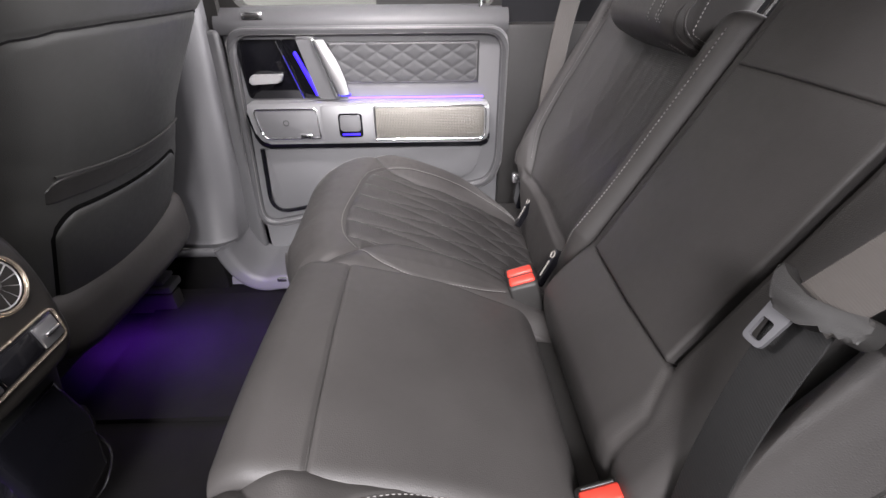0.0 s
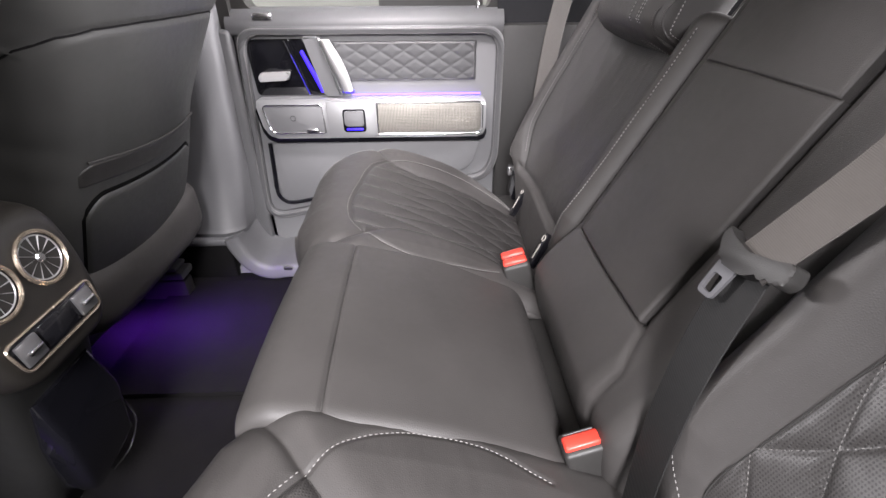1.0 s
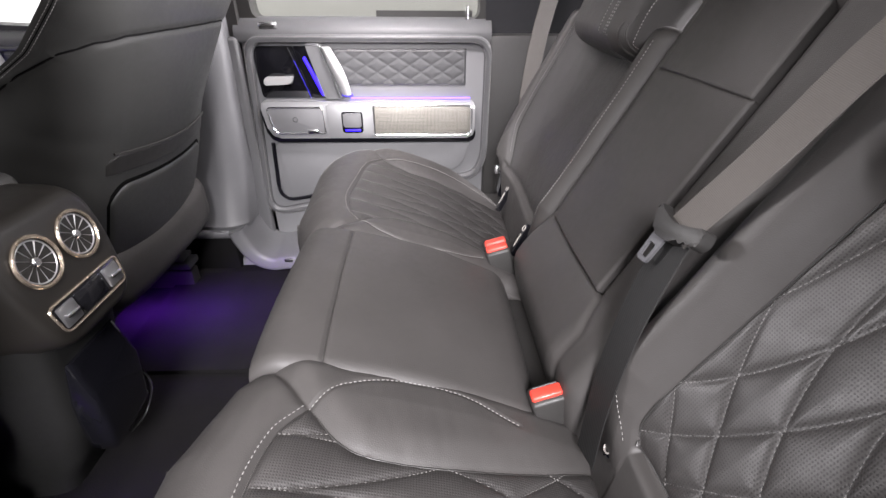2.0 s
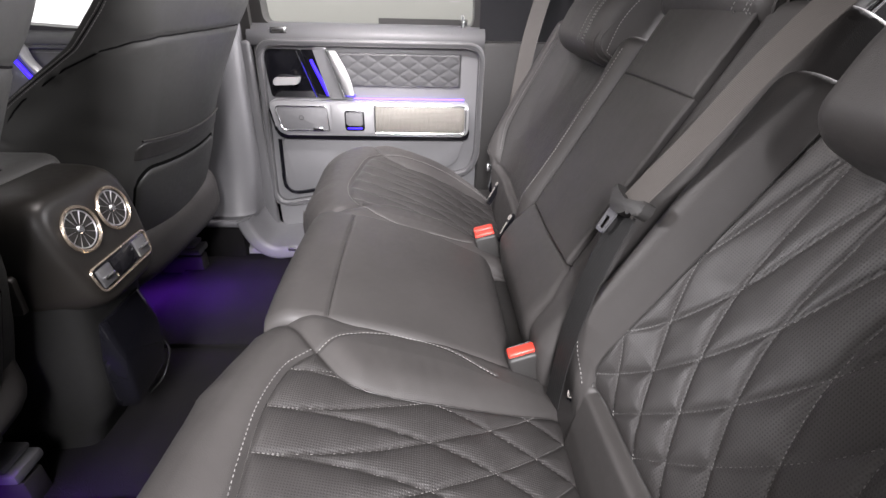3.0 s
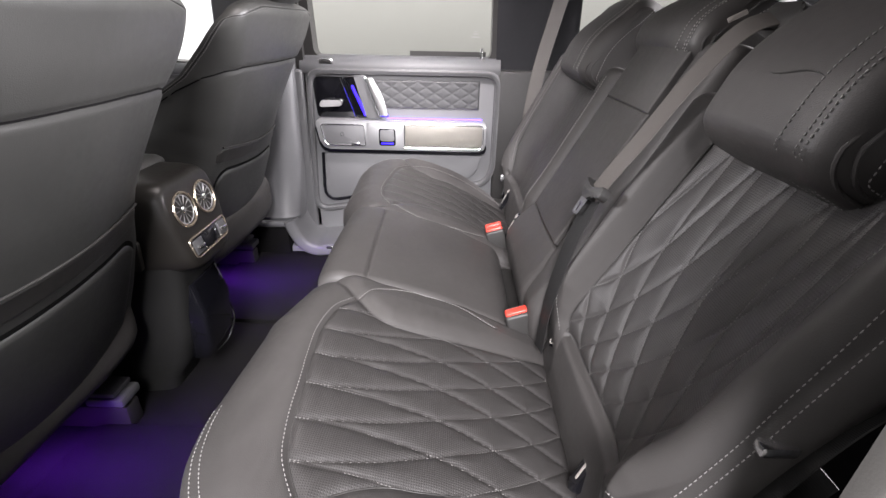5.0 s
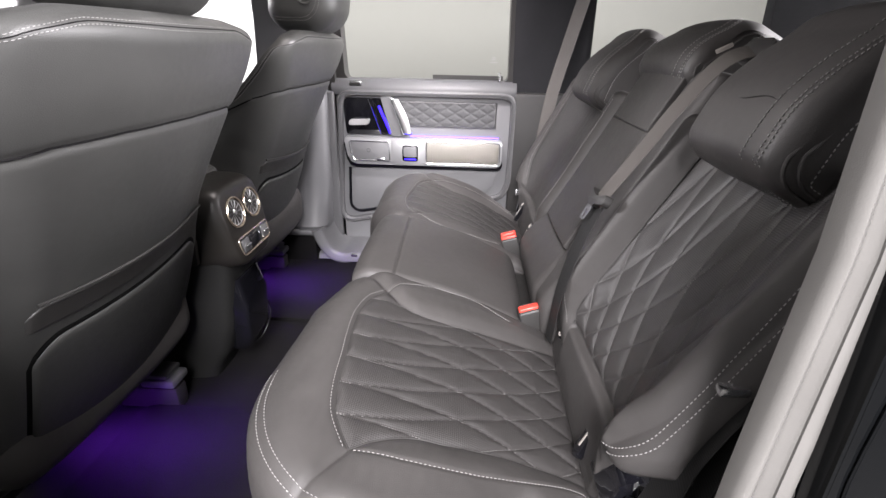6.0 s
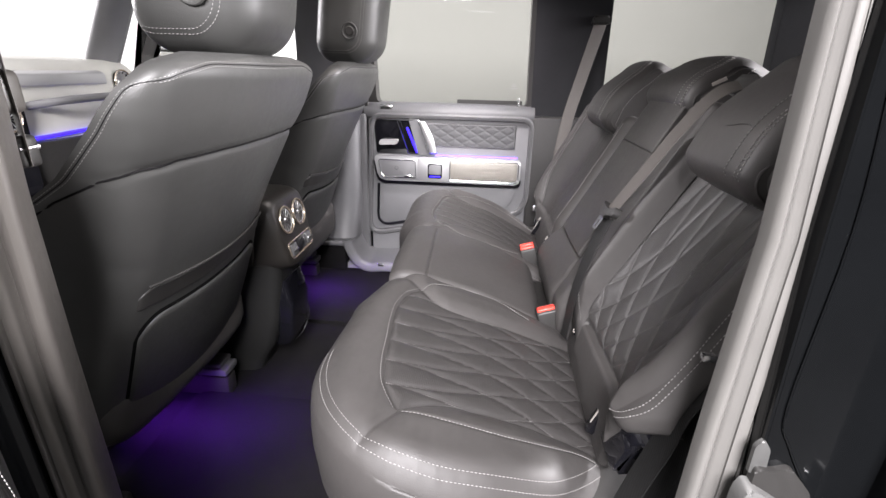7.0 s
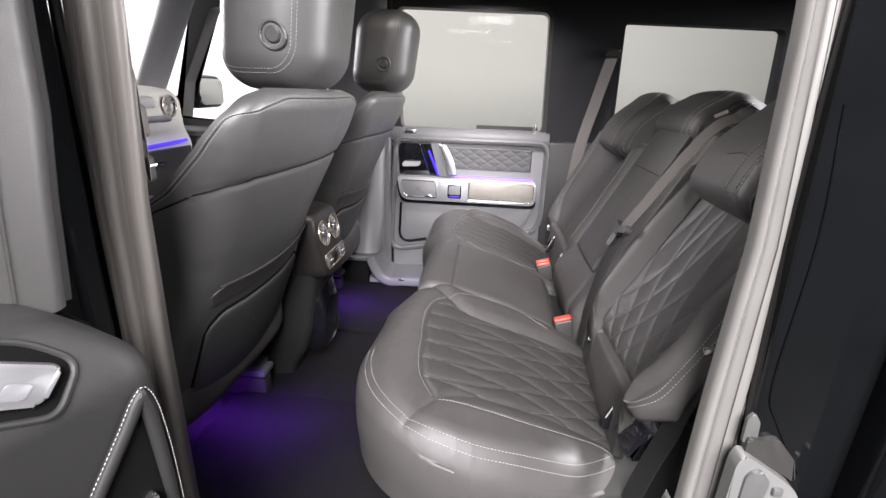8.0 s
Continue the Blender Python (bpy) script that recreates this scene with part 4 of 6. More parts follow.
def head_cushion(seat, y0, y1, a0, a1, h_front, stitch_sides):
    """A broad rear headrest: a padded wedge with a rolled lower edge, rounded crown and sewn side gussets."""
    ca, cy, hy, ha = (a0 + a1) / 2, (y0 + y1) / 2, (y1 - y0) / 2, (a1 - a0) / 2

    def bend(x, y, z):
        t = (x + ha) / (2 * ha)
        u = abs(y) / hy
        front = h_front - 0.075 * max(0, t - 0.30) ** 1.5 + 0.010 * math.sin(math.pi * min(1, t * 1.3)) - 0.006 * u * u
        depth = 0.150 - 0.04 * t
        h = front - depth * (0.055 - z) / 0.11
        return (ca + x - 0.022 * u ** 3 * max(0, t - 0.3), cy + y * (1 - 0.05 * t * t), h)

    v, f = rounded(ha, hy, 0.055, 0.032, 44, 54, 20, bend)
    e = link("headrest", v, f, LEATHER, seat, "", BACK)
    def on_rim(x, y, z):
        """The nearest place on the headrest's rounded edge."""
        r = 0.032
        q = Vector((max(-ha + r, min(ha - r, x)), max(-hy + r, min(hy - r, y)), max(-0.055 + r, min(0.055 - r, z))))
        g = Vector((x, y, z)) - q
        return bend(*(q + g.normalized() * (r + 0.0006)))

    for side in stitch_sides:
        for grow in (0.0, 0.008):
            ring = fillet([(-ha + 0.016 - grow, 0.036 + grow), (ha - 0.020, 0.036 + grow), (ha - 0.020, -0.048), (-ha + 0.016 - grow, -0.048)], [0.030, 0.02, 0.02, 0.030], 8)
            loop = [on_rim(x, side * (hy - 0.004 - 0.6 * grow), z) for x, z in ring]
            part("piping", tube_bm(loop, 0.0024, 6, closed=True), LEATHER, e, "", BACK)
            stitches("headrest_stitching", loop + loop[:1], THREAD, e, r=0.0013, m=BACK)
        gusset = []
        for inset in (0.064, 0.037, 0.029):
            face = []
            for k in range(6):
                p = bend(-ha * 0.992, side * (hy - inset), -0.004 + 0.006 * k)
                face.append((p[0] - 0.001, p[1], p[2]))
            for k in range(34):
                p = bend(-ha * 0.84 + 2 * ha * 0.88 * k / 33, side * (hy - inset), 0.055)
                face.append((p[0], p[1], p[2] + 0.001))
            stitches("headrest_stitching", face, THREAD, e, r=0.0008, m=BACK)
        for k in range(34):
            p = bend(-ha * 0.80 + 2 * ha * 0.84 * k / 33, side * hy, 0.020)
            gusset.append((p[0], p[1] + side * 0.001, p[2]))
        for k in range(8):
            p = bend(-ha * 0.82, side * hy, 0.016 - 0.007 * k)
            gusset.insert(0, (p[0], p[1] + side * 0.001, p[2]))
        stitches("headrest_stitching", gusset, THREAD, e, r=0.0008, m=BACK)
        # the fold's shade drawn as a thin dark tube on the leather
        crease_shade = [bend(-ha * 0.30, side * (hy * 0.50 - hy * 0.75 * k / 12), 0.055) for k in range(13)]
        if side < 0 and seat is NEAR_SEAT:
            part("crease_shade", tube_bm([(q[0] + 0.004 * math.sin(k * 0.5), q[1], q[2] - 0.0004) for k, q in enumerate(crease_shade)], [0.0004 + 0.0012 * math.sin(math.pi * k / 12) for k in range(13)], 6), PLASTIC_BLACK, e, "", BACK)
    return e


head_cushion(NEAR_SEAT, -0.550, -0.305, 0.450, 0.700, 0.050, (-1,))
head_cushion(FAR_SEAT, 0.322, 0.602, 0.450, 0.700, 0.050, (-1,))
head_cushion(MIDDLE_SEAT, -0.095, 0.225, 0.556, 0.724, 0.012, (-1,))


def middle_backrest():
    e = MIDDLE_SEAT
    y0, y1 = -0.186, 0.216
    ax0, ax1, ay0, ay1 = 0.150, 0.452, -0.074, 0.172

    def height(a, y):
        h = -0.006 - roll(y - y0, 0.03) - roll(y1 - y, 0.03) - roll(0.60 - a, 0.02) - roll(a + 0.05, 0.02) - 0.05 * np.clip((0.045 - a) / 0.095, 0, 1) ** 1.4
        swell = 0.022 * np.sin(np.pi * np.clip((a + 0.05) / 0.2, 0, 1)) * (0.6 + 0.4 * np.clip((y - ay0 + 0.05) / 0.03, 0, 1) * np.clip((ay1 + 0.05 - y) / 0.03, 0, 1))
        h = h + np.where(a < ax0, swell, 0.0)
        h = h - np.where((y > ay0 - 0.003) & (y < ay1 + 0.003) & (a > ax0 - 0.003), 0.03, 0.0)
        return h + groove(dist_to([(-0.05, -0.125), (0.10, -0.112), (0.15, -0.080)], a, y), 0.004, 0.004) + 0.0008 * wobble(a, y, 0.05, 6.6)

    v, f = pad(110, 76, lambda y: -0.05, lambda y: 0.60, y0, y1, height, -0.10)
    link("backrest", v, f, LEATHER, e, "", BACK)

    def panel(a, y):
        d = np.minimum(np.minimum(a - ax0, ax1 - a), np.minimum(y - ay0, ay1 - y))
        return 0.002 + 0.004 * np.sin(np.pi * (y - ay0) / (ay1 - ay0)) - roll(d, 0.003) + 0.001 * wobble(a, y, 0.07, 2.2)

    v, f = pad(70, 60, lambda y: ax0, lambda y: ax1, ay0, ay1, panel, -0.04)
    link("armrest", v, f, LEATHER, e, "folded-up smooth leather armrest panel", BACK)
    def fl(a, y):
        d = np.minimum(np.minimum(a - ax1 + 0.0012, 0.598 - a), np.minimum(y - ay0 - 0.002, ay1 - 0.002 - y))
        return 0.0035 + 0.004 * np.sin(np.pi * (y - ay0) / (ay1 - ay0)) - roll(d, 0.0015)

    v, f = pad(40, 40, lambda y: ax1 - 0.0012, lambda y: 0.598, ay0 + 0.002, ay1 - 0.002, fl, -0.04)
    link("upper_flap", v, f, LEATHER, e, "", BACK)
    return e


middle_backrest()

# ---- closed rear door on the far side ----
DY = 0.845
door_axes = lambda u, v, d: (u, d, v)


def at_door(outline, depth0, depth1, bevel=0.003):
    return slab_bm(outline, DY - depth0, DY - depth1, door_axes, bevel)


def ring_line(points, radius, seg=6):
    pts = fillet(points, radius, seg)
    return pts + pts[:1]


def quilt_panel(x0, x1, z0, z1, y, parent):
    """The padded door panel, quilted in diamonds, its relief worked into a fine grid."""
    nx, nz = 120, 44
    verts, faces = [], []
    for j in range(nz + 1):
        for i in range(nx + 1):
            u, v = i / nx, j / nz
            x, z = x0 + (x1 - x0) * u, z0 + (z1 - z0) * v
            x += 0.45 * (z1 - z) * (1 - u) ** 3 * 0.35
            d = 9
            for sign in (1, -1):
                q = ((x * 0.62 + sign * z) / 0.040) % 1.0
                d = min(d, min(q, 1 - q) * 0.034)
            e = min(u, 1 - u) * (x1 - x0), min(v, 1 - v) * (z1 - z0)
            h = 0.0022 * (1 - math.exp(-d / 0.004)) - float(roll(min(e), 0.008))
            verts.append((x, y - 0.004 - h, z))
    for j in range(nz):
        for i in range(nx):
            a = j * (nx + 1) + i
            faces.append((a, a + 1, a + nx + 2, a + nx + 1))
    return link("quilted_panel", verts, faces, DOOR_LEATHER, parent, "quilted leather panel")


def far_door():
    e = thing("door_far", (-0.4, 0.88, FLOOR), "closed rear car door with quilted leather, bright trim and violet light strips", "car door", "", "structure")
    hole = dense(fillet([(-0.735, 0.700), (-0.085, 0.700), (-0.10, 1.190), (-0.755, 1.205)], 0.03), 1)
    out = [(-0.79, 0.655), (-0.055, 0.655), (-0.075, 1.25), (-0.80, 1.25)]
    part("window_frame", slab_bm(out, 0.868, 0.935, door_axes, 0, [hole]), PLASTIC_BLACK, e)
    pane = part("window_pane", slab_bm([(-0.77, 0.66), (-0.07, 0.66), (-0.08, 1.22), (-0.78, 1.22)], 0.905, 0.909, door_axes, 0), GLASS, e, "clear side window")
    pane.visible_shadow = False
    part("outer_skin", slab_bm([(-0.82, -0.1), (-0.04, -0.1), (-0.04, 0.67), (-0.82, 0.67)], 0.94, 0.90, door_axes, 0.004), PAINT, e)
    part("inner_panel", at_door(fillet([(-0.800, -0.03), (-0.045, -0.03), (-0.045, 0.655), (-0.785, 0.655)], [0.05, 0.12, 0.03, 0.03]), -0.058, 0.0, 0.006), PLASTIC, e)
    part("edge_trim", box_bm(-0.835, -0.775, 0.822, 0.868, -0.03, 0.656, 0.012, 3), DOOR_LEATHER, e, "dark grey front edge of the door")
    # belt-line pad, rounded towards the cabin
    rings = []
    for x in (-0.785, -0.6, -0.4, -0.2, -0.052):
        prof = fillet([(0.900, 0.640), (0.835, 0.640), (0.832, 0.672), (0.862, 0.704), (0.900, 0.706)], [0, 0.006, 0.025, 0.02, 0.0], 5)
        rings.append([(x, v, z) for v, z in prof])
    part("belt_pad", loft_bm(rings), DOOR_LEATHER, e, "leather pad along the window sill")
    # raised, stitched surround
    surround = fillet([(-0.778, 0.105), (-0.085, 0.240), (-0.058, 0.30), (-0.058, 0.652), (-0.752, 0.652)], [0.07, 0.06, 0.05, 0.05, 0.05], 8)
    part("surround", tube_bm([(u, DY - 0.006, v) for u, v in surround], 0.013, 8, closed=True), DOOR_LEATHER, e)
    for r in (0.008, -0.007):
        ring = [(u, v) for u, v in surround]
        cu, cv = -0.40, 0.38
        line = [(u + (cu - u) * r / 0.33, DY - 0.0185, v + (cv - v) * r / 0.28) for u, v in ring]
        stitches("surround_stitching", line + line[:1], THREAD, e)
    # recess backs: black handle panel, slanting posts, quilted panel
    part("handle_panel", at_door(fillet([(-0.735, 0.487), (-0.585, 0.487), (-0.628, 0.632), (-0.745, 0.632)], [0.01, 0.004, 0.004, 0.03]), -0.004, 0.004, 0.002), PIANO, e, "piano black handle panel")
    part("trim_line", tube_bm([(-0.640, DY - 0.008, 0.628), (-0.612, DY - 0.009, 0.55), (-0.590, DY - 0.008, 0.487)], 0.0018, 6), CHROME, e, "thin chrome line")
    h = part("door_handle", slab_bm(fillet([(-0.722, 0.526), (-0.640, 0.530), (-0.633, 0.551), (-0.716, 0.549)], 0.007, 4), DY - 0.006, DY - 0.024, door_axes, 0.006), SATIN, e, "bright satin door handle")
    part("light_panel", at_door(fillet([(-0.585, 0.487), (-0.533, 0.487), (-0.578, 0.632), (-0.626, 0.632)], 0.003), -0.002, 0.006, 0.002), PIANO, e, "glossy light panel")
    strip = [(-0.602, 0.600), (-0.594, 0.606), (-0.545, 0.497), (-0.556, 0.492)]
    part("light_strip", at_door(fillet(strip, 0.004, 3), 0.004, 0.009, 0.002), LED, e, "glowing blue light strip")
    part("post", at_door(fillet([(-0.545, 0.487), (-0.495, 0.487), (-0.545, 0.640), (-0.588, 0.640)], 0.006), 0.0, 0.022, 0.008), PLASTIC, e)
    part("post_trim", tube_bm([(-0.545, DY - 0.026, 0.634), (-0.520, DY - 0.028, 0.565), (-0.494, DY - 0.026, 0.496)], 0.0035, 8), CHROME, e, "chrome edge of the slanting post")
    rings = []
    for t in [k / 10 for k in range(11)]:
        z = 0.632 - 0.13 * t
        x = -0.528 + 0.050 * t + 0.008 * math.sin(math.pi * t)
        w = 0.013 + 0.004 * math.sin(math.pi * t)
        out_ = 0.030 + 0.012 * math.sin(math.pi * t)
        rings.append([(x + w * math.cos(a), DY - out_ + 0.016 * math.sin(a), z) for a in [k * math.pi / 6 for k in range(12)]])
    part("grab_handle", loft_bm(rings), SATIN, e, "bright slanting grab handle")
    part("grab_light", box_bm(-0.488, -0.462, DY - 0.030, DY - 0.022, 0.496, 0.503, 0.002), LED, e, "small violet light under the grab handle")
    part("panel_recess", at_door(fillet([(-0.50, 0.487), (-0.088, 0.487), (-0.088, 0.640), (-0.545, 0.640)], [0.01, 0.02, 0.02, 0.01]), -0.02, -0.004, 0.004), DOOR_LEATHER, e)
    quilt_panel(-0.515, -0.122, 0.522, 0.626, DY, e)
    q = ring_line([(-0.482, 0.527), (-0.130, 0.527), (-0.130, 0.620), (-0.512, 0.620)], 0.02)
    stitches("panel_stitching", [(u, DY - 0.0095, v) for u, v in q], THREAD, e)
    part("recess_light", box_bm(-0.47, -0.11, DY - 0.0115, DY - 0.010, 0.4860, 0.4900, 0.0), VIOLET, e, "violet light line in the recess")
    # bright trim bar with tray, switch and speaker grille
    bar = fillet([(-0.722, 0.372), (-0.094, 0.372), (-0.094, 0.482), (-0.742, 0.482)], [0.03, 0.022, 0.022, 0.02], 6)
    part("trim_bar", at_door(bar, -0.01, 0.036, 0.008), ALU, e, "brushed aluminium trim bar")
    # gloss-black strip that puts the bar's thin shadow into colour
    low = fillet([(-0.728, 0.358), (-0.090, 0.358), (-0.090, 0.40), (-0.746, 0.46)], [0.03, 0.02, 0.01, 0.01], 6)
    part("trim_shadow_edge", at_door(low, -0.01, 0.030, 0.006), PIANO, e, "black strip painted as the shadow under the trim bar")
    part("tray_panel", at_door(fillet([(-0.706, 0.388), (-0.552, 0.388), (-0.556, 0.466), (-0.722, 0.466)], [0.02, 0.006, 0.006, 0.014], 5), 0.0340, 0.0385, 0.002), PLASTIC, e, "grey panel with a chrome outline")
    t_ = ring_line([(-0.706, 0.388), (-0.552, 0.388), (-0.556, 0.466), (-0.722, 0.466)], [0.02, 0.006, 0.006, 0.014], 5)
    part("tray_outline", tube_bm([(u, DY - 0.0385, v) for u, v in t_[:-1]], 0.0022, 6, closed=True), CHROME, e)
    part("tray_button", box_bm(-0.606, -0.572, DY - 0.044, DY - 0.036, 0.390, 0.400, 0.003), CHROME, e)
    part("tray_emblem", tube_bm([(-0.640 + 0.007 * math.cos(a), DY - 0.039, 0.430 + 0.007 * math.sin(a)) for a in [k * math.pi / 8 for k in range(16)]], 0.0010, 5, closed=True), PLASTIC_BLACK, e)
    part("switch_bezel", at_door(fillet([(-0.545, 0.378), (-0.405, 0.378), (-0.405, 0.476), (-0.545, 0.476)], 0.008), 0.0340, 0.0400, 0.003), ALU, e)
    part("switch_recess", at_door(fillet([(-0.500, 0.390), (-0.436, 0.390), (-0.436, 0.454), (-0.500, 0.454)], 0.010), 0.0380, 0.0415, 0.001), PIANO, e)
    part("window_switch", at_door(fillet([(-0.495, 0.408), (-0.441, 0.408), (-0.441, 0.450), (-0.495, 0.450)], 0.006), 0.0400, 0.0480, 0.004), PLASTIC, e, "grey window switch")
    part("switch_light", box_bm(-0.492, -0.444, DY - 0.044, DY - 0.040, 0.395, 0.401, 0.002), LED, e)
    part("speaker_grille", at_door(fillet([(-0.400, 0.386), (-0.108, 0.386), (-0.108, 0.468), (-0.400, 0.468)], [0.004, 0.016, 0.016, 0.004]), 0.0340, 0.0395, 0.002), GRILLE, e, "perforated metal speaker grille")
    g_ = ring_line([(-0.402, 0.382), (-0.104, 0.382), (-0.104, 0.472), (-0.402, 0.472)], [0.004, 0.018, 0.018, 0.004])
    part("grille_outline", tube_bm([(u, DY - 0.0395, v) for u, v in g_[:-1]], 0.0022, 6, closed=True), CHROME, e)
    # lower pocket with its black edge
    pocket = fillet([(-0.728, 0.152), (-0.13, 0.262), (-0.105, 0.352), (-0.720, 0.352)], [0.06, 0.04, 0.01, 0.01], 6)
    part("pocket_panel", at_door(pocket, 0.0, 0.012, 0.005), PLASTIC, e)
    part("pocket_edge", tube_bm(smooth_line([(-0.727, DY - 0.014, 0.352), (-0.731, DY - 0.014, 0.26), (-0.733, DY - 0.014, 0.20), (-0.722, DY - 0.014, 0.172), (-0.690, DY - 0.014, 0.160), (-0.60, DY - 0.014, 0.176)], 5), 0.006, 8), PIANO, e)
    # belt-line fittings
    part("lock_pin", tube_bm([(-0.122, 0.868, 0.690), (-0.122, 0.868, 0.735)], [0.006, 0.0045], 10), CHROME, e, "chrome lock pin")
    part("emblem_plate", box_bm(-0.712, -0.660, 0.835, 0.842, 0.676, 0.694, 0.003), CHROME, e)
    part("emblem_inlay", box_bm(-0.704, -0.668, 0.833, 0.838, 0.681, 0.689, 0.002), PLASTIC_BLACK, e)
    part("sill_card", box_bm(-0.385, -0.105, 0.893, 0.897, 0.69, 0.722, 0.0), PLASTIC_BLACK, e, "dark strip at the foot of the window")
    for k, (w, z) in enumerate(((0.030, 0.770), (0.018, 0.780), (0.012, 0.788))):
        part("glass_mark", box_bm(-0.145 - w / 2, -0.145 + w / 2, 0.9025, 0.9045, z, z + 0.003, 0), THREAD, e, "small grey print on the glass")
    return e


far_door()


def far_belt():
    e = thing("seat_belt", (0.12, 0.84, 0.6), "grey seat belt hanging from its pillar guide", "seat belt", "seat belts")
    pts = smooth_line([(0.172, 0.835, 1.035), (0.125, 0.832, 0.84), (0.080, 0.815, 0.65), (0.055, 0.79, 0.45), (0.045, 0.775, 0.30)], 8)
    part("webbing", ribbon_bm(pts, (1, 0.1, 0), 0.047, 0.0016), WEBBING, e)
    part("guide", slab_bm(fillet([(0.135, 1.02), (0.205, 1.02), (0.200, 1.05), (0.142, 1.05)], 0.008), 0.86, 0.825, lambda u, v, d: (u, d, v), 0.006), PLASTIC_BLACK, e, "black plastic belt guide")
    part("anchor", slab_bm(fillet([(-0.035, 0.235), (0.03, 0.245), (0.035, 0.30), (-0.02, 0.31)], 0.014), 0.655, 0.715, lambda u, v, d: (u, d, v), 0.010), PIANO, e, "glossy black belt anchor")
    part("anchor_clip", box_bm(-0.038, -0.018, 0.70, 0.722, 0.29, 0.315, 0.004), CHROME, e)
    return e


far_belt()
plain_box("pillar_lower_trim", -0.06, 0.21, 0.83, 0.88, 0.10, 0.665, PLASTIC_MID, "grey plastic lower trim of the rear pillar", 0.015)


# ---- belts, buckles and anchors of the bench ----
def buckle(name, place, red_rows, label, turn=0):
    e = thing(name, place, label, "belt buckle", "belt buckles")
    m = Matrix.Translation(place) @ Matrix.Rotation(radians(-17), 4, "Y") @ Matrix.Rotation(radians(turn), 4, "Z")
    bm = box_bm(-0.026, 0.026, -0.014 * red_rows - 0.004, 0.014 * red_rows + 0.004, -0.085, -0.006, 0.006, 3)
    part("housing", bm, PLASTIC_MID, e, "", m)
    for k in range(red_rows):
        yy = (k - (red_rows - 1) / 2) * 0.026
        part("release_button", box_bm(-0.023, 0.023, yy - 0.0115, yy + 0.0085, -0.012, 0.0, 0.004, 3), RED, e, "red release button", m)
        part("slot", box_bm(-0.019, 0.019, yy + 0.0088, yy + 0.0125, -0.012, -0.002, 0.001, 1), PLASTIC_BLACK, e, "", m)
    return e


buckle("belt_buckle", (-0.098, 0.250, 0.305), 2, "double belt buckle with red buttons between the cushions", 0)
buckle("belt_buckle", (-0.080, -0.152, 0.290), 1, "belt buckle with a red button between the cushions", 4)


def middle_belt():
    e = thing("middle_seat_belt", (0.1, -0.18, 0.4), "grey middle seat belt lying across the backrests with its tongue", "seat belt", "seat belts")
    P = lambda a, y, h: tuple(BACK @ Vector((a, y, h)))
    upper = smooth_line([P(0.650, -0.236, -0.030), P(0.605, -0.224, 0.020), P(0.519, -0.209, 0.034), P(0.408, -0.194, 0.036), P(0.340, -0.179, 0.036), P(0.292, -0.166, 0.034)], 8)
    part("webbing", ribbon_bm(upper, tuple(BACK.to_3x3() @ Vector((0.30, 1, 0.10))), 0.047, 0.0016), WEBBING, e)
    lower = smooth_line([P(0.284, -0.166, 0.030), P(0.215, -0.180, 0.024), P(0.150, -0.195, 0.014), P(0.080, -0.214, -0.002), P(0.0, -0.235, -0.03)], 8)
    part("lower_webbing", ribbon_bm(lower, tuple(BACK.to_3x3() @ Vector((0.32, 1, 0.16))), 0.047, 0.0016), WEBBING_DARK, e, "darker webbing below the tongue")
    out = fillet([(-0.006, -0.044), (0.004, -0.052), (0.020, -0.048), (0.013, -0.028), (0.008, 0.0), (0.014, 0.026), (0.022, 0.040), (0.006, 0.036), (-0.014, 0.022), (-0.014, -0.008), (-0.002, -0.026)], 0.006, 4)
    m = BACK @ Matrix.Translation((0.294, -0.166, 0.036)) @ Matrix.Rotation(radians(6), 4, "Z")
    part("tongue_grip", slab_bm(out, -0.006, 0.010, lambda u, v, d: (u, v, d), 0.004), PLASTIC_MID, e, "moulded plastic grip of the belt tongue", m)
    plate = fillet([(-0.048, 0.004), (-0.010, 0.000), (-0.010, 0.026), (-0.048, 0.026)], [0.006, 0.0, 0.0, 0.006], 4)
    hole = dense(fillet([(-0.043, 0.0085), (-0.024, 0.008), (-0.024, 0.0215), (-0.043, 0.021)], 0.003, 3), 1)
    part("tongue_plate", slab_bm(plate, 0.002, 0.005, lambda u, v, d: (u, v, d), 0, [hole]), STEEL, e, "steel tongue plate", m)
    part("belt_slot", slab_bm(fillet([(0.610, -0.275), (0.650, -0.275), (0.650, -0.195), (0.610, -0.195)], 0.012), -0.05, 0.000, lambda u, v, d: (u, v, d), 0.006), PLASTIC_BLACK, e, "black belt outlet", BACK)
    tagm = BACK @ Matrix.Translation((0.641, -0.098, -0.016)) @ Matrix.Rotation(radians(75), 4, "X") @ Matrix.Rotation(radians(-35), 4, "Z")
    part("tag", box_bm(-0.015, 0.015, -0.004, 0.004, 0.0, 0.003, 0.0015), WHITE_PRINT, e, "small white tag", tagm)
    return e


middle_belt()


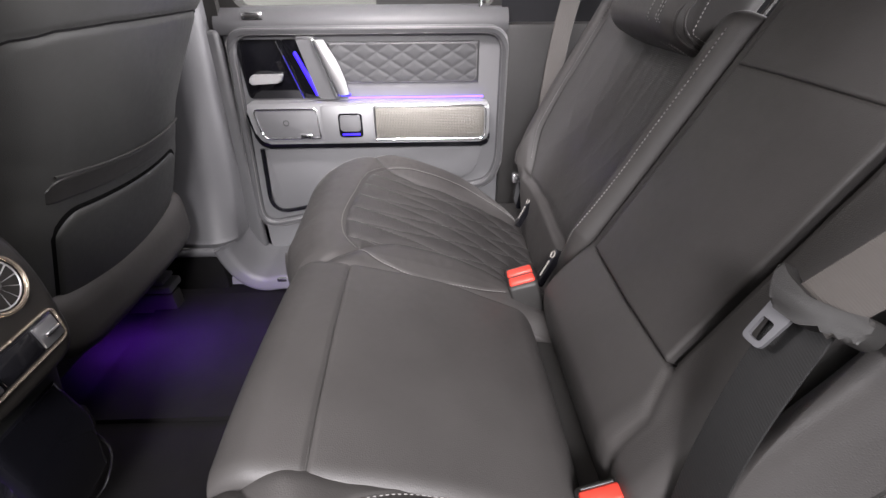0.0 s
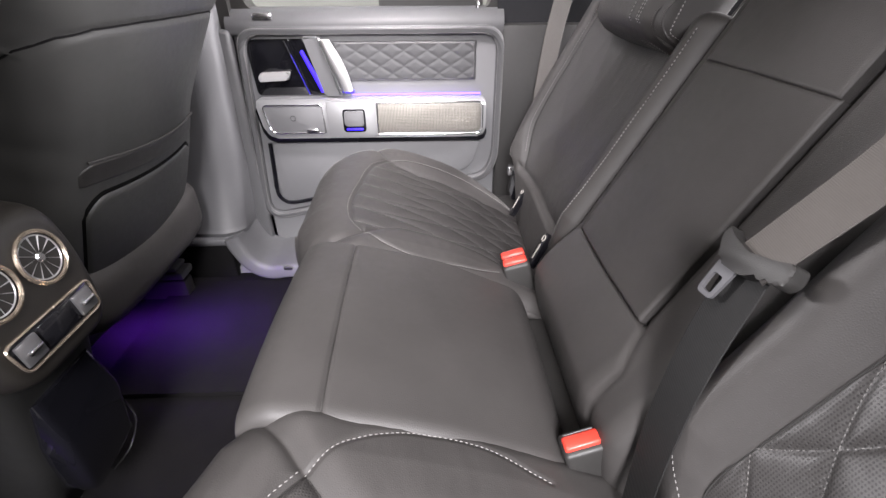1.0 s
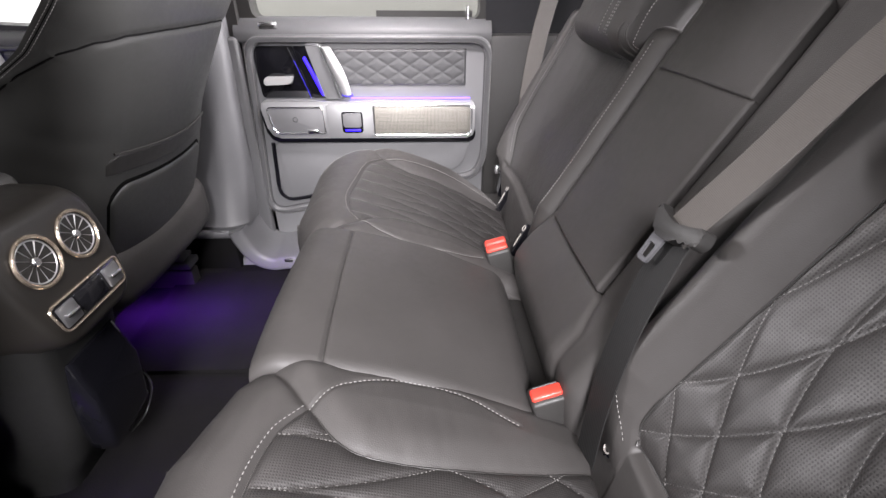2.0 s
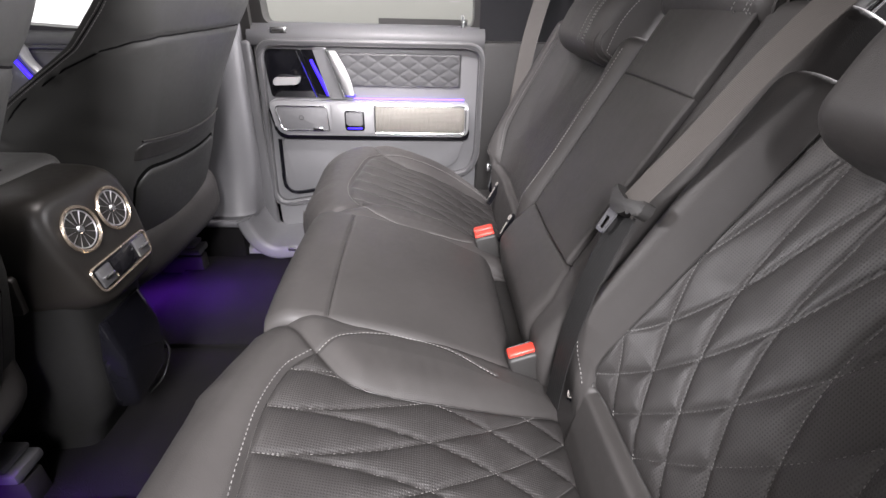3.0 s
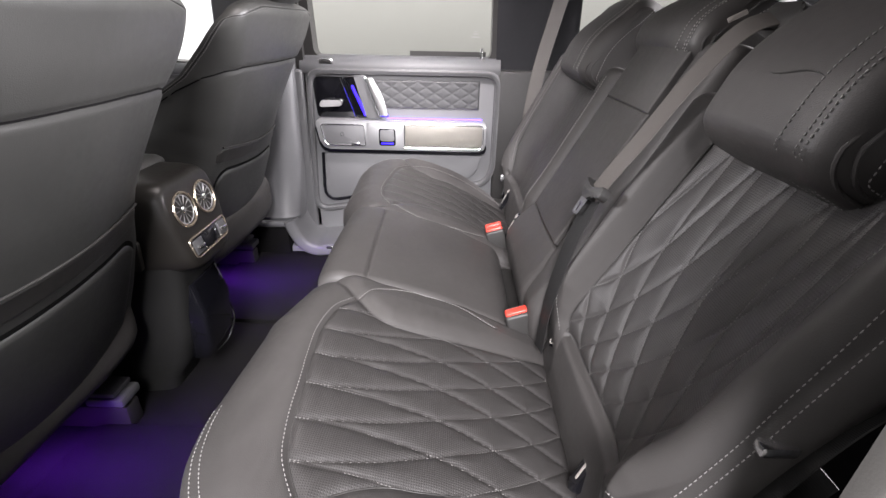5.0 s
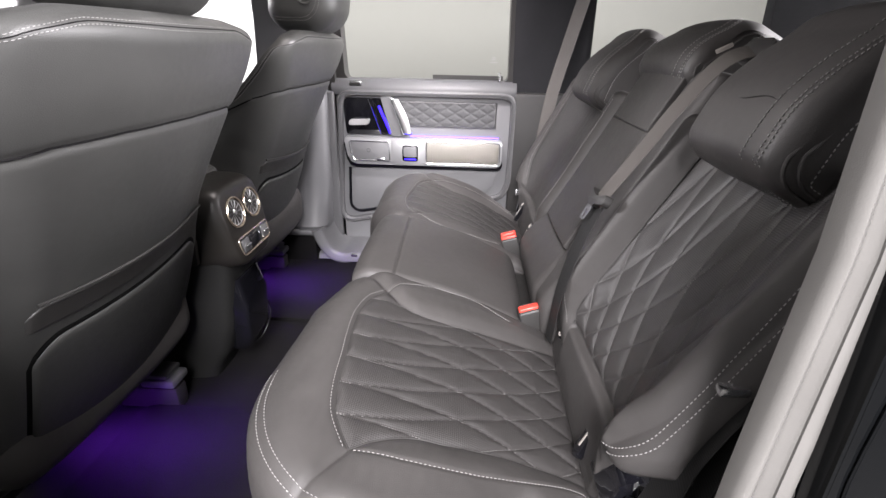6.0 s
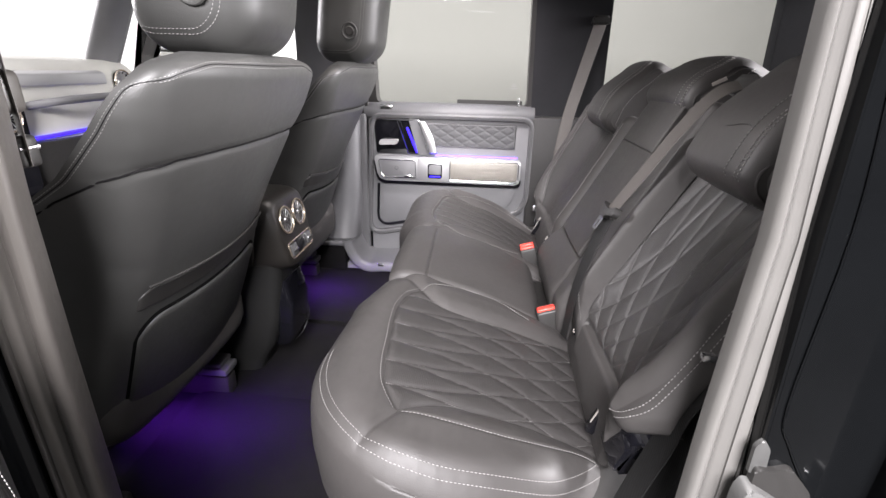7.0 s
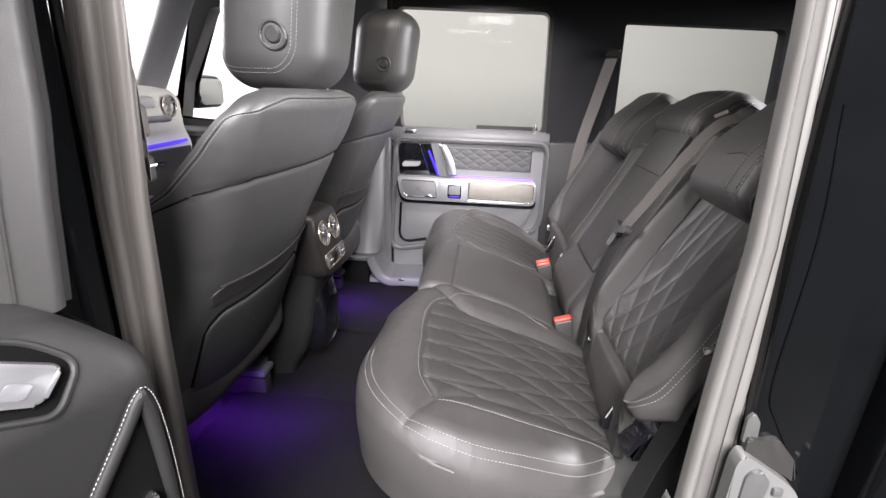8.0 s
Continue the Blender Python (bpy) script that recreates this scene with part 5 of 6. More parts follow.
def anchor_tag(place, label, turn=8):
    e = thing("anchor_tag", place, label, "fabric tag", "child seat anchor tags")
    m = BACK @ Matrix.Translation((BACK.inverted() @ Vector(place)) + Vector((-0.006, 0, 0.004))) @ Matrix.Rotation(radians(turn), 4, "Z")
    part("cloth", slab_bm(fillet([(-0.042, -0.0105), (0.038, -0.0105), (0.038, 0.0105), (-0.042, 0.0105)], 0.010), -0.008, 0.004, lambda u, v, d: (u, v, d), 0.003), PIANO, e, "", m)
    part("emblem", tube_bm([(0.026 + 0.0065 * math.cos(a), 0.0065 * math.sin(a), 0.005) for a in [k * math.pi / 8 for k in range(16)]], 0.0012, 5, closed=True), WHITE_PRINT, e, "round white emblem", m)
    part("word_bar", box_bm(-0.022, 0.012, -0.0022, 0.0022, 0.0035, 0.0052, 0.001), WHITE_PRINT, e, "white bar of lettering", m)
    return e


anchor_tag((0.002, -0.238, 0.306), "black child seat anchor tag in the seat gap", 190)
anchor_tag((-0.014, -0.505, 0.268), "black child seat anchor tag in the seat gap")
anchor_tag((-0.030, 0.290, 0.295), "black child seat anchor tag in the seat gap")
anchor_tag((-0.024, 0.560, 0.280), "black child seat anchor tag, in the far seat gap")


def near_belt():
    e = thing("seat_belt", (0.05, -0.72, 0.3), "black seat belt running down beside the seat bolster", "seat belt", "seat belts")
    pts = smooth_line([(0.16, -0.672, 0.62), (0.080, -0.676, 0.53), (0.027, -0.681, 0.432), (0.008, -0.681, 0.358), (-0.014, -0.681, 0.280), (-0.030, -0.682, 0.20), (-0.04, -0.69, 0.05)], 8)
    part("webbing", ribbon_bm(pts, (-0.2, 0.8, -0.5), 0.047, 0.0016), WEBBING_DARK, e)
    part("anchor", slab_bm(fillet([(-0.035, 0.255), (0.035, 0.270), (0.042, 0.305), (-0.01, 0.322)], 0.018), -0.560, -0.635, lambda u, v, d: (u, d, v), 0.012), PIANO, e, "glossy black belt anchor")
    part("anchor_clip", box_bm(0.012, 0.032, -0.652, -0.632, 0.288, 0.302, 0.004), CHROME, e, "bright buckle tip")
    inner = [(p.x + 0.022, p.y - 0.004, p.z - 0.01) for p in pts[10:]]
    part("inner_webbing", ribbon_bm(inner, (-0.2, 0.8, -0.5), 0.047, 0.0016), WEBBING_DARK, e)
    part("hook", box_bm(0.030, 0.062, -0.690, -0.676, 0.508, 0.520, 0.004), CHROME, e, "bright metal clip")
    return e


near_belt()

# ---- front seats ----
SEAT_TOP = 0.774


def eased(a_keys, values):
    """A smooth run of values up the seat back."""
    raw = np.interp(np.linspace(-0.03, SEAT_TOP + 0.03, 460), a_keys, values)
    kernel = np.hanning(15)
    soft = np.convolve(np.pad(raw, 7, "edge"), kernel / kernel.sum(), "valid")
    at = np.linspace(-0.03, SEAT_TOP + 0.03, 460)
    return lambda a: float(np.interp(a, at, soft))


SEAT_KEYS = (0.0, 0.05, 0.12, 0.20, 0.30, 0.36, 0.42, 0.50, 0.56, 0.62, 0.68, 0.71, 0.73, 0.746, 0.757, 0.766, 0.774)
seat_rear = eased(SEAT_KEYS, (0.256, 0.258, 0.258, 0.256, 0.243, 0.230, 0.226, 0.234, 0.246, 0.262, 0.274, 0.273, 0.268, 0.258, 0.245, 0.222, 0.150))
seat_front = eased(SEAT_KEYS, (0.268, 0.271, 0.275, 0.286, 0.290, 0.290, 0.289, 0.287, 0.283, 0.280, 0.279, 0.275, 0.269, 0.259, 0.246, 0.223, 0.150))
seat_deep = eased(SEAT_KEYS, (0.24, 0.25, 0.255, 0.255, 0.240, 0.220, 0.188, 0.138, 0.100, 0.078, 0.060, 0.050, 0.042, 0.034, 0.027, 0.020, 0.014))


def front_seat(yc, inner, back, label):
    """inner: the side (+1 or -1 in y) that faces the centre console; back: how far its backrest is set to the rear."""
    e = thing("car_seat", (-1.0, yc, FLOOR), label, "car seat", "front seats")
    lean = 22.0
    up = Vector((math.sin(radians(lean)), 0, math.cos(radians(lean))))
    m = Matrix(((up.x, 0, up.z, -0.908 + back), (0, 1, 0, yc), (up.z, 0, -up.x, 0.14), (0, 0, 0, 1)))
    # local: x up the back, y across, z out of the rear face

    def half_section(a):
        """Half a cut across the back at a: the rear face from its middle, round the corner and forward along the bolster's flank; (run, y, z)."""
        wr, wf, deep = seat_rear(a), seat_front(a), seat_deep(a)
        z0 = 0.010 * math.exp(-((a - 0.62) / 0.16) ** 2) - 0.022 * max(0.0, (a - 0.735) / 0.039) ** 2 - 0.020 * max(0.0, (0.06 - a) / 0.06) ** 2
        r = min(0.066, 0.80 * deep) if a > 0.42 else 0.050 + 0.016 * max(0.0, (a - 0.30) / 0.12)
        crown = 0.018
        pts = [(wr * 0.98 * k / 16 * (1 - r / wr), z0 - crown * (k / 16) ** 2) for k in range(17)]
        p, q = Vector(pts[-1]), Vector((wr + (wf - wr) * r / deep, z0 - crown - r))
        mid = Vector((wr, z0 - crown - 0.12 * r))
        pts += [tuple((1 - t) ** 2 * p + 2 * t * (1 - t) * mid + t * t * q) for t in [k / 9 for k in range(1, 10)]]
        end = Vector((wf, z0 - crown - deep))
        if (end - q).length > 0.002:
            pts += [tuple(q.lerp(end, t)) for t in (0.12, 0.25, 0.38, 0.5, 0.62, 0.74, 0.86, 0.95, 0.98, 1.0)]
        else:
            pts += [tuple(q - Vector((0.0, 0.0002 * k))) for k in range(1, 11)]
        run, out = 0.0, []
        for k, c in enumerate(pts):
            if k:
                run += math.hypot(c[0] - pts[k - 1][0], c[1] - pts[k - 1][1])
            out.append((run, c[0], c[1]))
        return out

    def cut_top(a, z):
        """The head of the back is cut level, so that its front edge stands no higher than its rear."""
        return a + 0.42 * min(0.0, z) * max(0.0, min(1.0, (a - 0.62) / 0.12))

    def seam_at(u):
        """How high the shoulder seam lies at a run u from the middle."""
        return float(np.interp(u, (0, 0.10, 0.20, 0.25, 0.29, 0.33, 0.38, 0.42), (0.622, 0.620, 0.612, 0.598, 0.570, 0.520, 0.435, 0.345)))

    def relief(a, u):
        d = a - seam_at(u)
        return -0.0045 * math.exp(-(d / 0.0055) ** 2) + (0.004 * (1 - math.exp(-(d / 0.035) ** 2)) if d > 0 else 0.0)

    def skin(a, u, lift=0.0):
        """A place on the back at a up it and a run u across it, u < 0 on the other side."""
        cut = half_section(a)
        runs = [c[0] for c in cut]
        v = min(abs(u), runs[-1])
        y, z = float(np.interp(v, runs, [c[1] for c in cut])), float(np.interp(v, runs, [c[2] for c in cut]))
        e = 0.004
        dy = float(np.interp(min(v + e, runs[-1]), runs, [c[1] for c in cut])) - float(np.interp(max(v - e, 0), runs, [c[1] for c in cut]))
        dz = float(np.interp(min(v + e, runs[-1]), runs, [c[2] for c in cut])) - float(np.interp(max(v - e, 0), runs, [c[2] for c in cut]))
        n = math.hypot(dy, dz) or 1.0
        lift += relief(a, v)
        y, z = y - dz / n * lift, z + dy / n * lift
        return (cut_top(a, z), y if u >= 0 else -y, z)

    NA, verts, faces = 150, [], []
    for i in range(NA + 1):
        a = -0.014 + (SEAT_TOP + 0.014) * (0.75 * i / NA + 0.25 * math.sin(math.pi / 2 * i / NA))
        cut = half_section(a)
        side = []
        for k, (run, y, z) in enumerate(cut):
            b0, b1 = cut[max(k - 1, 0)], cut[min(k + 1, len(cut) - 1)]
            dy, dz = b1[1] - b0[1], b1[2] - b0[2]
            n = math.hypot(dy, dz) or 1.0
            h = relief(a, run)
            side.append((y - dz / n * h, z + dy / n * h))
        wf, zf = side[-1]
        deep = cut[0][2] - zf
        rf = min(0.03, 0.4 * deep)
        side += [(wf - 0.25 * rf, zf - 0.05 * rf), (wf - 0.6 * rf, zf - 0.08 * rf), (wf - 1.6 * rf, zf - 0.1 * rf)]
        mid = cut[0][2] - min(deep, 0.055 + 0.2 * deep)
        side += [((wf - 1.6 * rf) * (1 - t), zf - 0.1 * rf + (mid - zf + 0.1 * rf) * (0.5 - 0.5 * math.cos(math.pi * t))) for t in (0.2, 0.4, 0.6, 0.8, 1.0)]
        ring = side + [(-y, z) for y, z in side[-2:0:-1]]
        verts += [(cut_top(a, z), y, z) for y, z in ring]
        K = len(ring)
    for i in range(NA):
        for k in range(K):
            n = (k + 1) % K
            faces.append((i * K + k, (i + 1) * K + k, (i + 1) * K + n, i * K + n))
    faces += [tuple(range(K)), tuple(range(NA * K, NA * K + K))[::-1]]
    b = link("backrest", verts, faces, LEATHER_SEAT_BACK, e, "", m)
    seam = []
    for k in range(-41, 42):
        u = k / 100
        seam.append(skin(seam_at(abs(u)), u, 0.0018))
    part("shoulder_seam", tube_bm(seam, 0.0016, 6), CARPET, b, "", m)

    # the rim seam: up one flank, round the shoulder, along the top and down the other
    def rim_line(inset, lift):
        edge = [(a, seat_front(a)) for a in [0.30 + 0.474 * k / 70 for k in range(71)]] + [(SEAT_TOP, y) for y in (0.12, 0.08, 0.04, 0.0)]
        right = []
        for k, (a, y) in enumerate(edge):
            p, q = edge[max(k - 3, 0)], edge[min(k + 3, len(edge) - 1)]
            n = math.hypot(q[0] - p[0], q[1] - p[1])
            t = max(0.0, min(1.0, (a - 0.715) / 0.045))
            t = t * t * (3 - 2 * t)
            d = (0.011 + inset) * t
            a, y = a + d * (q[1] - p[1]) / n, y - d * (q[0] - p[0]) / n
            cut = half_section(a)
            across = float(np.interp(y, [c[1] for c in cut], [c[0] for c in cut]))
            flank = cut[-1][0] - inset - 0.006 * max(0.0, min(1.0, (a - 0.45) / 0.2))
            right.append(Vector(skin(a, flank * (1 - t) + across * t, lift)))
        left = [Vector((q.x, -q.y, q.z)) for q in right]
        return smooth_line(right + left[::-1], 3)

    for inset in (0.003, 0.010):
        stitches("rim_stitching", rim_line(inset, 0.0005), THREAD_MID, b, 0.0055, 0.0042, 0.0004, m)
    part("rim_seam", tube_bm(rim_line(0.0065, 0.0), 0.0007, 6), CARPET, b, "", m)

    # hard back shell: a band, a slot and a pocket panel
    def panel(name, a0, a1, hy, lift, cut, mat, lab, tilt=0.0, taper=0.0):
        """A thin panel following the rear face, its upper corners rounded by cut."""
        ca, ha = (a0 + a1) / 2, (a1 - a0) / 2

        def lay(x, y, z):
            k = max(0.0, (abs(y) - (hy - 1.6 * cut)) / (1.6 * cut))
            x = x - cut * k * k * (x + ha) / (2 * ha)
            a = ca + x + tilt * y * inner
            return skin(a, y * (1 - taper * (ha - x) / (2 * ha)), lift + z - 0.012)

        v, f = rounded(ha, hy, 0.012, 0.005, 26, 40, 4, lay)
        return link(name, v, f, mat, b, lab, m)

    # slightly larger dark panel painted as the gap's shade
    panel("pocket_gap_shade", -0.006, 0.330, 0.209, 0.0015, 0.036, RECESS_SHADE, "dark panel painted as the shaded gap round the map pocket", 0.04, 0.06)
    panel("map_pocket", -0.008, 0.321, 0.201, 0.0048, 0.032, LEATHER_SEAT_BACK, "leather covered map pocket panel", 0.04, 0.06)
    panel("back_band", 0.345, 0.386, 0.207, 0.0022, 0.018, PLASTIC_BLACK, "dark plastic band above the pocket", 0.04)
    lip = [skin(0.390 + 0.04 * y * inner, y, 0.003) for y in [-0.192 + 0.0192 * k for k in range(21)]]
    part("band_edge", tube_bm(lip, 0.0026, 6), PLASTIC_MID, b, "", m)
    # headrest with its button on the side
    yh = 0.388 * (1 if yc > 0 else -1)
    hm = Matrix(((1, 0, 0, -0.678), (0, 1, 0, yh), (0, 0, 1, 0.981), (0, 0, 0, 1)))

    def hbend(x, y, z):
        t = (z + 0.125) / 0.25
        x += 0.035 * (t - 0.5) + 0.02 * (y / 0.13) ** 2 * -1
        return (x, y * (1 - 0.12 * max(0, t - 0.55) ** 1.2 - 0.10 * (1 - t) ** 2), z)

    v, f = rounded(0.092, 0.133, 0.128, 0.066, 26, 34, 30, hbend)
    h = link("headrest", v, f, LEATHER_SEAT_BACK, e, "", hm)
    def on_head(x, y, z):
        q = Vector((max(-0.026, min(0.026, x)), max(-0.067, min(0.067, y)), max(-0.062, min(0.062, z))))
        g = Vector((x, y, z)) - q
        return hbend(*(q + g.normalized() * 0.0666))

    for side in (-1, 1):
        for dx in (0.0, 0.010):
            line = [on_head(0.062 + dx, side * 0.128, 0.115 - 0.165 * k / 24) for k in range(25)]
            line += [on_head(0.062 + dx - (0.040 + dx) * (1 - math.cos(t)), side * 0.128, -0.050 - (0.044 + dx) * math.sin(t)) for t in [math.pi / 2 * k / 10 for k in range(1, 11)]]
            line += [on_head(0.022 - 0.010 * k, side * 0.128, -0.094 - dx) for k in range(1, 10)]
            stitches("headrest_stitching", line, THREAD_MID, h, r=0.0005, m=hm)
    side = -1

    def circle(r, out):
        """A ring round the button, laid on the headrest's flank."""
        ring = []
        for k in range(24):
            x, z = 0.008 + r * math.cos(k * math.pi / 12), -0.040 + r * math.sin(k * math.pi / 12)
            ring.append((x, hbend(x, side * 0.133, z)[1] + side * out, z))
        return ring

    part("button_ring", tube_bm(circle(0.0215, 0.0005), 0.0032, 8, closed=True), LEATHER_SEAT_BACK, h, "", hm)
    part("release_button", loft_bm([circle(0.0135, -0.008), circle(0.0135, 0.001), circle(0.0110, 0.003)]), PLASTIC_BLACK, h, "round headrest button", hm)
    for dy in (-0.055, 0.055):
        part("post", tube_bm([(-0.658 + back, yc + dy, 0.845), (-0.675, yh + dy, 0.89)], 0.007, 10), CHROME, e, "chrome headrest post")
    # cushion and its frame
    v, f = rounded(0.26, 0.25, 0.075, 0.05, 20, 20, 8, lambda x, y, z: (x, y, z + 0.03 * (y / 0.25) ** 4))
    link("cushion", v, f, LEATHER, e, "", Matrix.Translation((-1.13, yc, 0.235)))
    part("seat_frame", box_bm(-1.34, -0.97, yc - 0.21, yc + 0.21, 0.10, 0.17, 0.02, 2), PLASTIC_BLACK, e)
    for s in (-1, 1):
        y = yc + s * 0.205
        rail = part("rail", box_bm(-1.40, -0.93 + back, y - 0.022, y + 0.022, FLOOR - 0.002, 0.03, 0.006, 2), PLASTIC_BLACK, e, "black seat rail")
        if s < 0:
            continue
        part("rail_cap", box_bm(-1.010 + back, -0.925 + back, y - 0.032, y + 0.032, 0.040, 0.062, 0.006, 2), STEEL, rail, "satin rail end cap")
        part("rail_step", box_bm(-1.022 + back, -0.940 + back, y - 0.030, y + 0.030, 0.066, 0.078, 0.004, 2), STEEL, rail)
        part("rail_bracket", box_bm(-1.045 + back, -0.975 + back, y - 0.028, y + 0.028, 0.085, 0.110, 0.005, 2), STEEL, rail)
    return e


front_seat(-0.385, 1, 0.0, "black leather front seat seen from behind with map pocket")
front_seat(0.405, -1, -0.030, "black leather front seat beside the far pillar, seen from behind")


# ---- centre console with rear vents ----
def vent(place, m, parent, r=0.036):
    """A round turbine vent: bright rings, a dark throat, radial blades and a hub."""
    ring = lambda rad, z: [(rad * math.cos(a), rad * math.sin(a), z) for a in [k * math.pi / 16 for k in range(32)]]
    mm = m @ Matrix.Translation(place)
    v = part("vent", tube_bm(ring(r, 0.003), 0.0030, 8, closed=True), BRONZE, parent, "round vent with a warm bronze ring", mm)
    # shallow throat, its shade put into a near-black colour
    part("throat", loft_bm([ring(r - 0.002, 0.002), ring(r - 0.006, -0.014), ring(0.010, -0.019), ring(0.003, -0.019)], False), RECESS_SHADE, v, "", mm)
    part("inner_ring", tube_bm(ring(r - 0.0055, 0.001), 0.0011, 6, closed=True), ALU, v, "", mm)
    for k in range(12):
        a = 2 * math.pi * k / 12
        c, s = math.cos(a), math.sin(a)
        bm = bmesh.new()
        quad = []
        for rad, tw, z in ((0.008, 0.0007, -0.003), (r - 0.005, 0.0019, -0.001)):
            for sgn in (-1, 1):
                quad.append((rad * c - sgn * tw * s, rad * s + sgn * tw * c, z - 0.003 * sgn))
        for off in (0.0, -0.0022):
            for p in quad:
                bm.verts.new((p[0], p[1], p[2] + off))
        bm.verts.ensure_lookup_table()
        for ids in ((0, 1, 3, 2), (4, 6, 7, 5), (0, 2, 6, 4), (1, 5, 7, 3), (0, 4, 5, 1), (2, 3, 7, 6)):
            bm.faces.new([bm.verts[i] for i in ids])
        part("blade", bm, ALU, v, "", mm)
    part("hub", loft_bm([ring(0.0075, -0.008), ring(0.007, 0.001), ring(0.005, 0.0035)]), CHROME, v, "", mm)
    return v


def centre_console():
    e = thing("centre_console", (-0.95, -0.012, FLOOR), "black leather centre console with two round rear vents", "console")
    yc = -0.012
    tilt = 12
    fm = Matrix(((0, -math.sin(radians(tilt)), math.cos(radians(tilt)), -0.782), (1, 0, 0, yc), (0, math.cos(radians(tilt)), math.sin(radians(tilt)), 0.425), (0, 0, 0, 1)))
    # local x across, y up, z out of the face
    face = fillet([(-0.085, -0.105), (0.085, -0.105), (0.104, 0.020), (0.094, 0.090), (-0.094, 0.090), (-0.104, 0.020)], [0.045, 0.045, 0.05, 0.05, 0.05, 0.05], 8)
    rings = []
    for d, sx, sy, rise in ((0.006, 0.86, 0.84, 0.0), (0.0055, 0.92, 0.915, 0.0), (0.002, 0.975, 0.97, 0.0), (-0.006, 1.02, 1.015, 0.0), (-0.018, 1.06, 1.05, 0.0), (-0.04, 1.11, 1.08, -0.001), (-0.09, 1.17, 1.11, -0.004), (-0.20, 1.20, 1.12, -0.012), (-0.65, 1.20, 1.12, -0.02)):
        rings.append([tuple(fm @ Vector((u * sx, v * sy + rise, 0.0)) + Vector((d, 0, 0))) for u, v in face])
    part("body", loft_bm(rings), CONSOLE, e, "", None, 60)
    vent((-0.042, 0.026, 0.006), fm, e)
    vent((0.042, 0.026, 0.006), fm, e)
    ctl = fillet([(-0.072, -0.078), (0.072, -0.078), (0.078, -0.034), (-0.078, -0.034)], 0.012, 5)
    panel = part("control_panel", slab_bm(ctl, 0.0, 0.009, lambda u, v, d: (u, v, d), 0.003), SCREEN, e, "black climate control panel", fm)
    part("panel_frame", tube_bm([(u, v, 0.009) for u, v in ctl], 0.0022, 6, closed=True), BRONZE, panel, "", fm)
    part("display", box_bm(-0.030, 0.030, -0.072, -0.040, 0.008, 0.0105, 0.001), SCREEN, panel, "", fm)
    for s in (-1, 1):
        part("temperature_switch", box_bm(s * 0.052 - 0.017, s * 0.052 + 0.017, -0.072, -0.040, 0.008, 0.013, 0.004, 2), HANDLE, panel, "bright temperature switch", fm)
        part("switch_bar", box_bm(s * 0.052 - 0.012, s * 0.052 + 0.012, -0.059, -0.053, 0.012, 0.019, 0.002, 2), CHROME, panel, "", fm)
    for s in (-1, 1):
        side = slab_bm(fillet([(-1.30, 0.345), (-0.845, 0.345), (-0.840, 0.412), (-1.30, 0.412)], 0.008, 3), s * 0.118, s * 0.128, lambda u, v, d: (u, yc + d, v), 0.003)
        part("side_panel", side, CONSOLE, e, "flat panel on the console's flank")
    # column down to the floor, with a dark pocket
    rings = []
    for z, x, hw in ((0.36, -0.790, 0.095), (0.27, -0.802, 0.086), (0.15, -0.822, 0.078), (0.06, -0.850, 0.070), (0.01, -0.885, 0.064), (FLOOR - 0.01, -0.900, 0.064)):
        rings.append([(u, yc + v, z) for u, v in fillet([(x, -hw), (x, hw), (x - 0.25, hw + 0.03), (x - 0.25, -hw - 0.03)], [0.03, 0.03, 0, 0], 4)])
    part("column", loft_bm(rings), LINING_BLACK, e)
    rings = []
    for z, x, hw in ((0.275, -0.795, 0.060), (0.20, -0.778, 0.066), (0.10, -0.785, 0.060), (0.045, -0.815, 0.03)):
        rings.append([(u, yc + v, z) for u, v in fillet([(x, -hw), (x, hw), (x - 0.05, hw), (x - 0.05, -hw)], 0.014, 4)])
    part("pocket", loft_bm(rings), PIANO, e, "glossy black lower pocket")
    part("pocket_trim", tube_bm(smooth_line([(-0.790, yc + 0.062, 0.16), (-0.783, yc + 0.064, 0.11), (-0.800, yc + 0.045, 0.055), (-0.815, yc + 0.01, 0.04)], 5), 0.0022, 6), CHROME, e, "thin bright pocket edge")
    v, f = rounded(0.18, 0.115, 0.028, 0.024, 20, 14, 6)
    lid = link("armrest_lid", v, f, LEATHER_SEAT_BACK, e, "padded leather armrest lid", Matrix.Translation((-1.065, yc, 0.505)))
    part("lid_seam", tube_bm([(-1.22, yc, 0.5338), (-0.90, yc, 0.5338)], 0.0015, 6), PLASTIC_BLACK, lid)
    return e


centre_console()


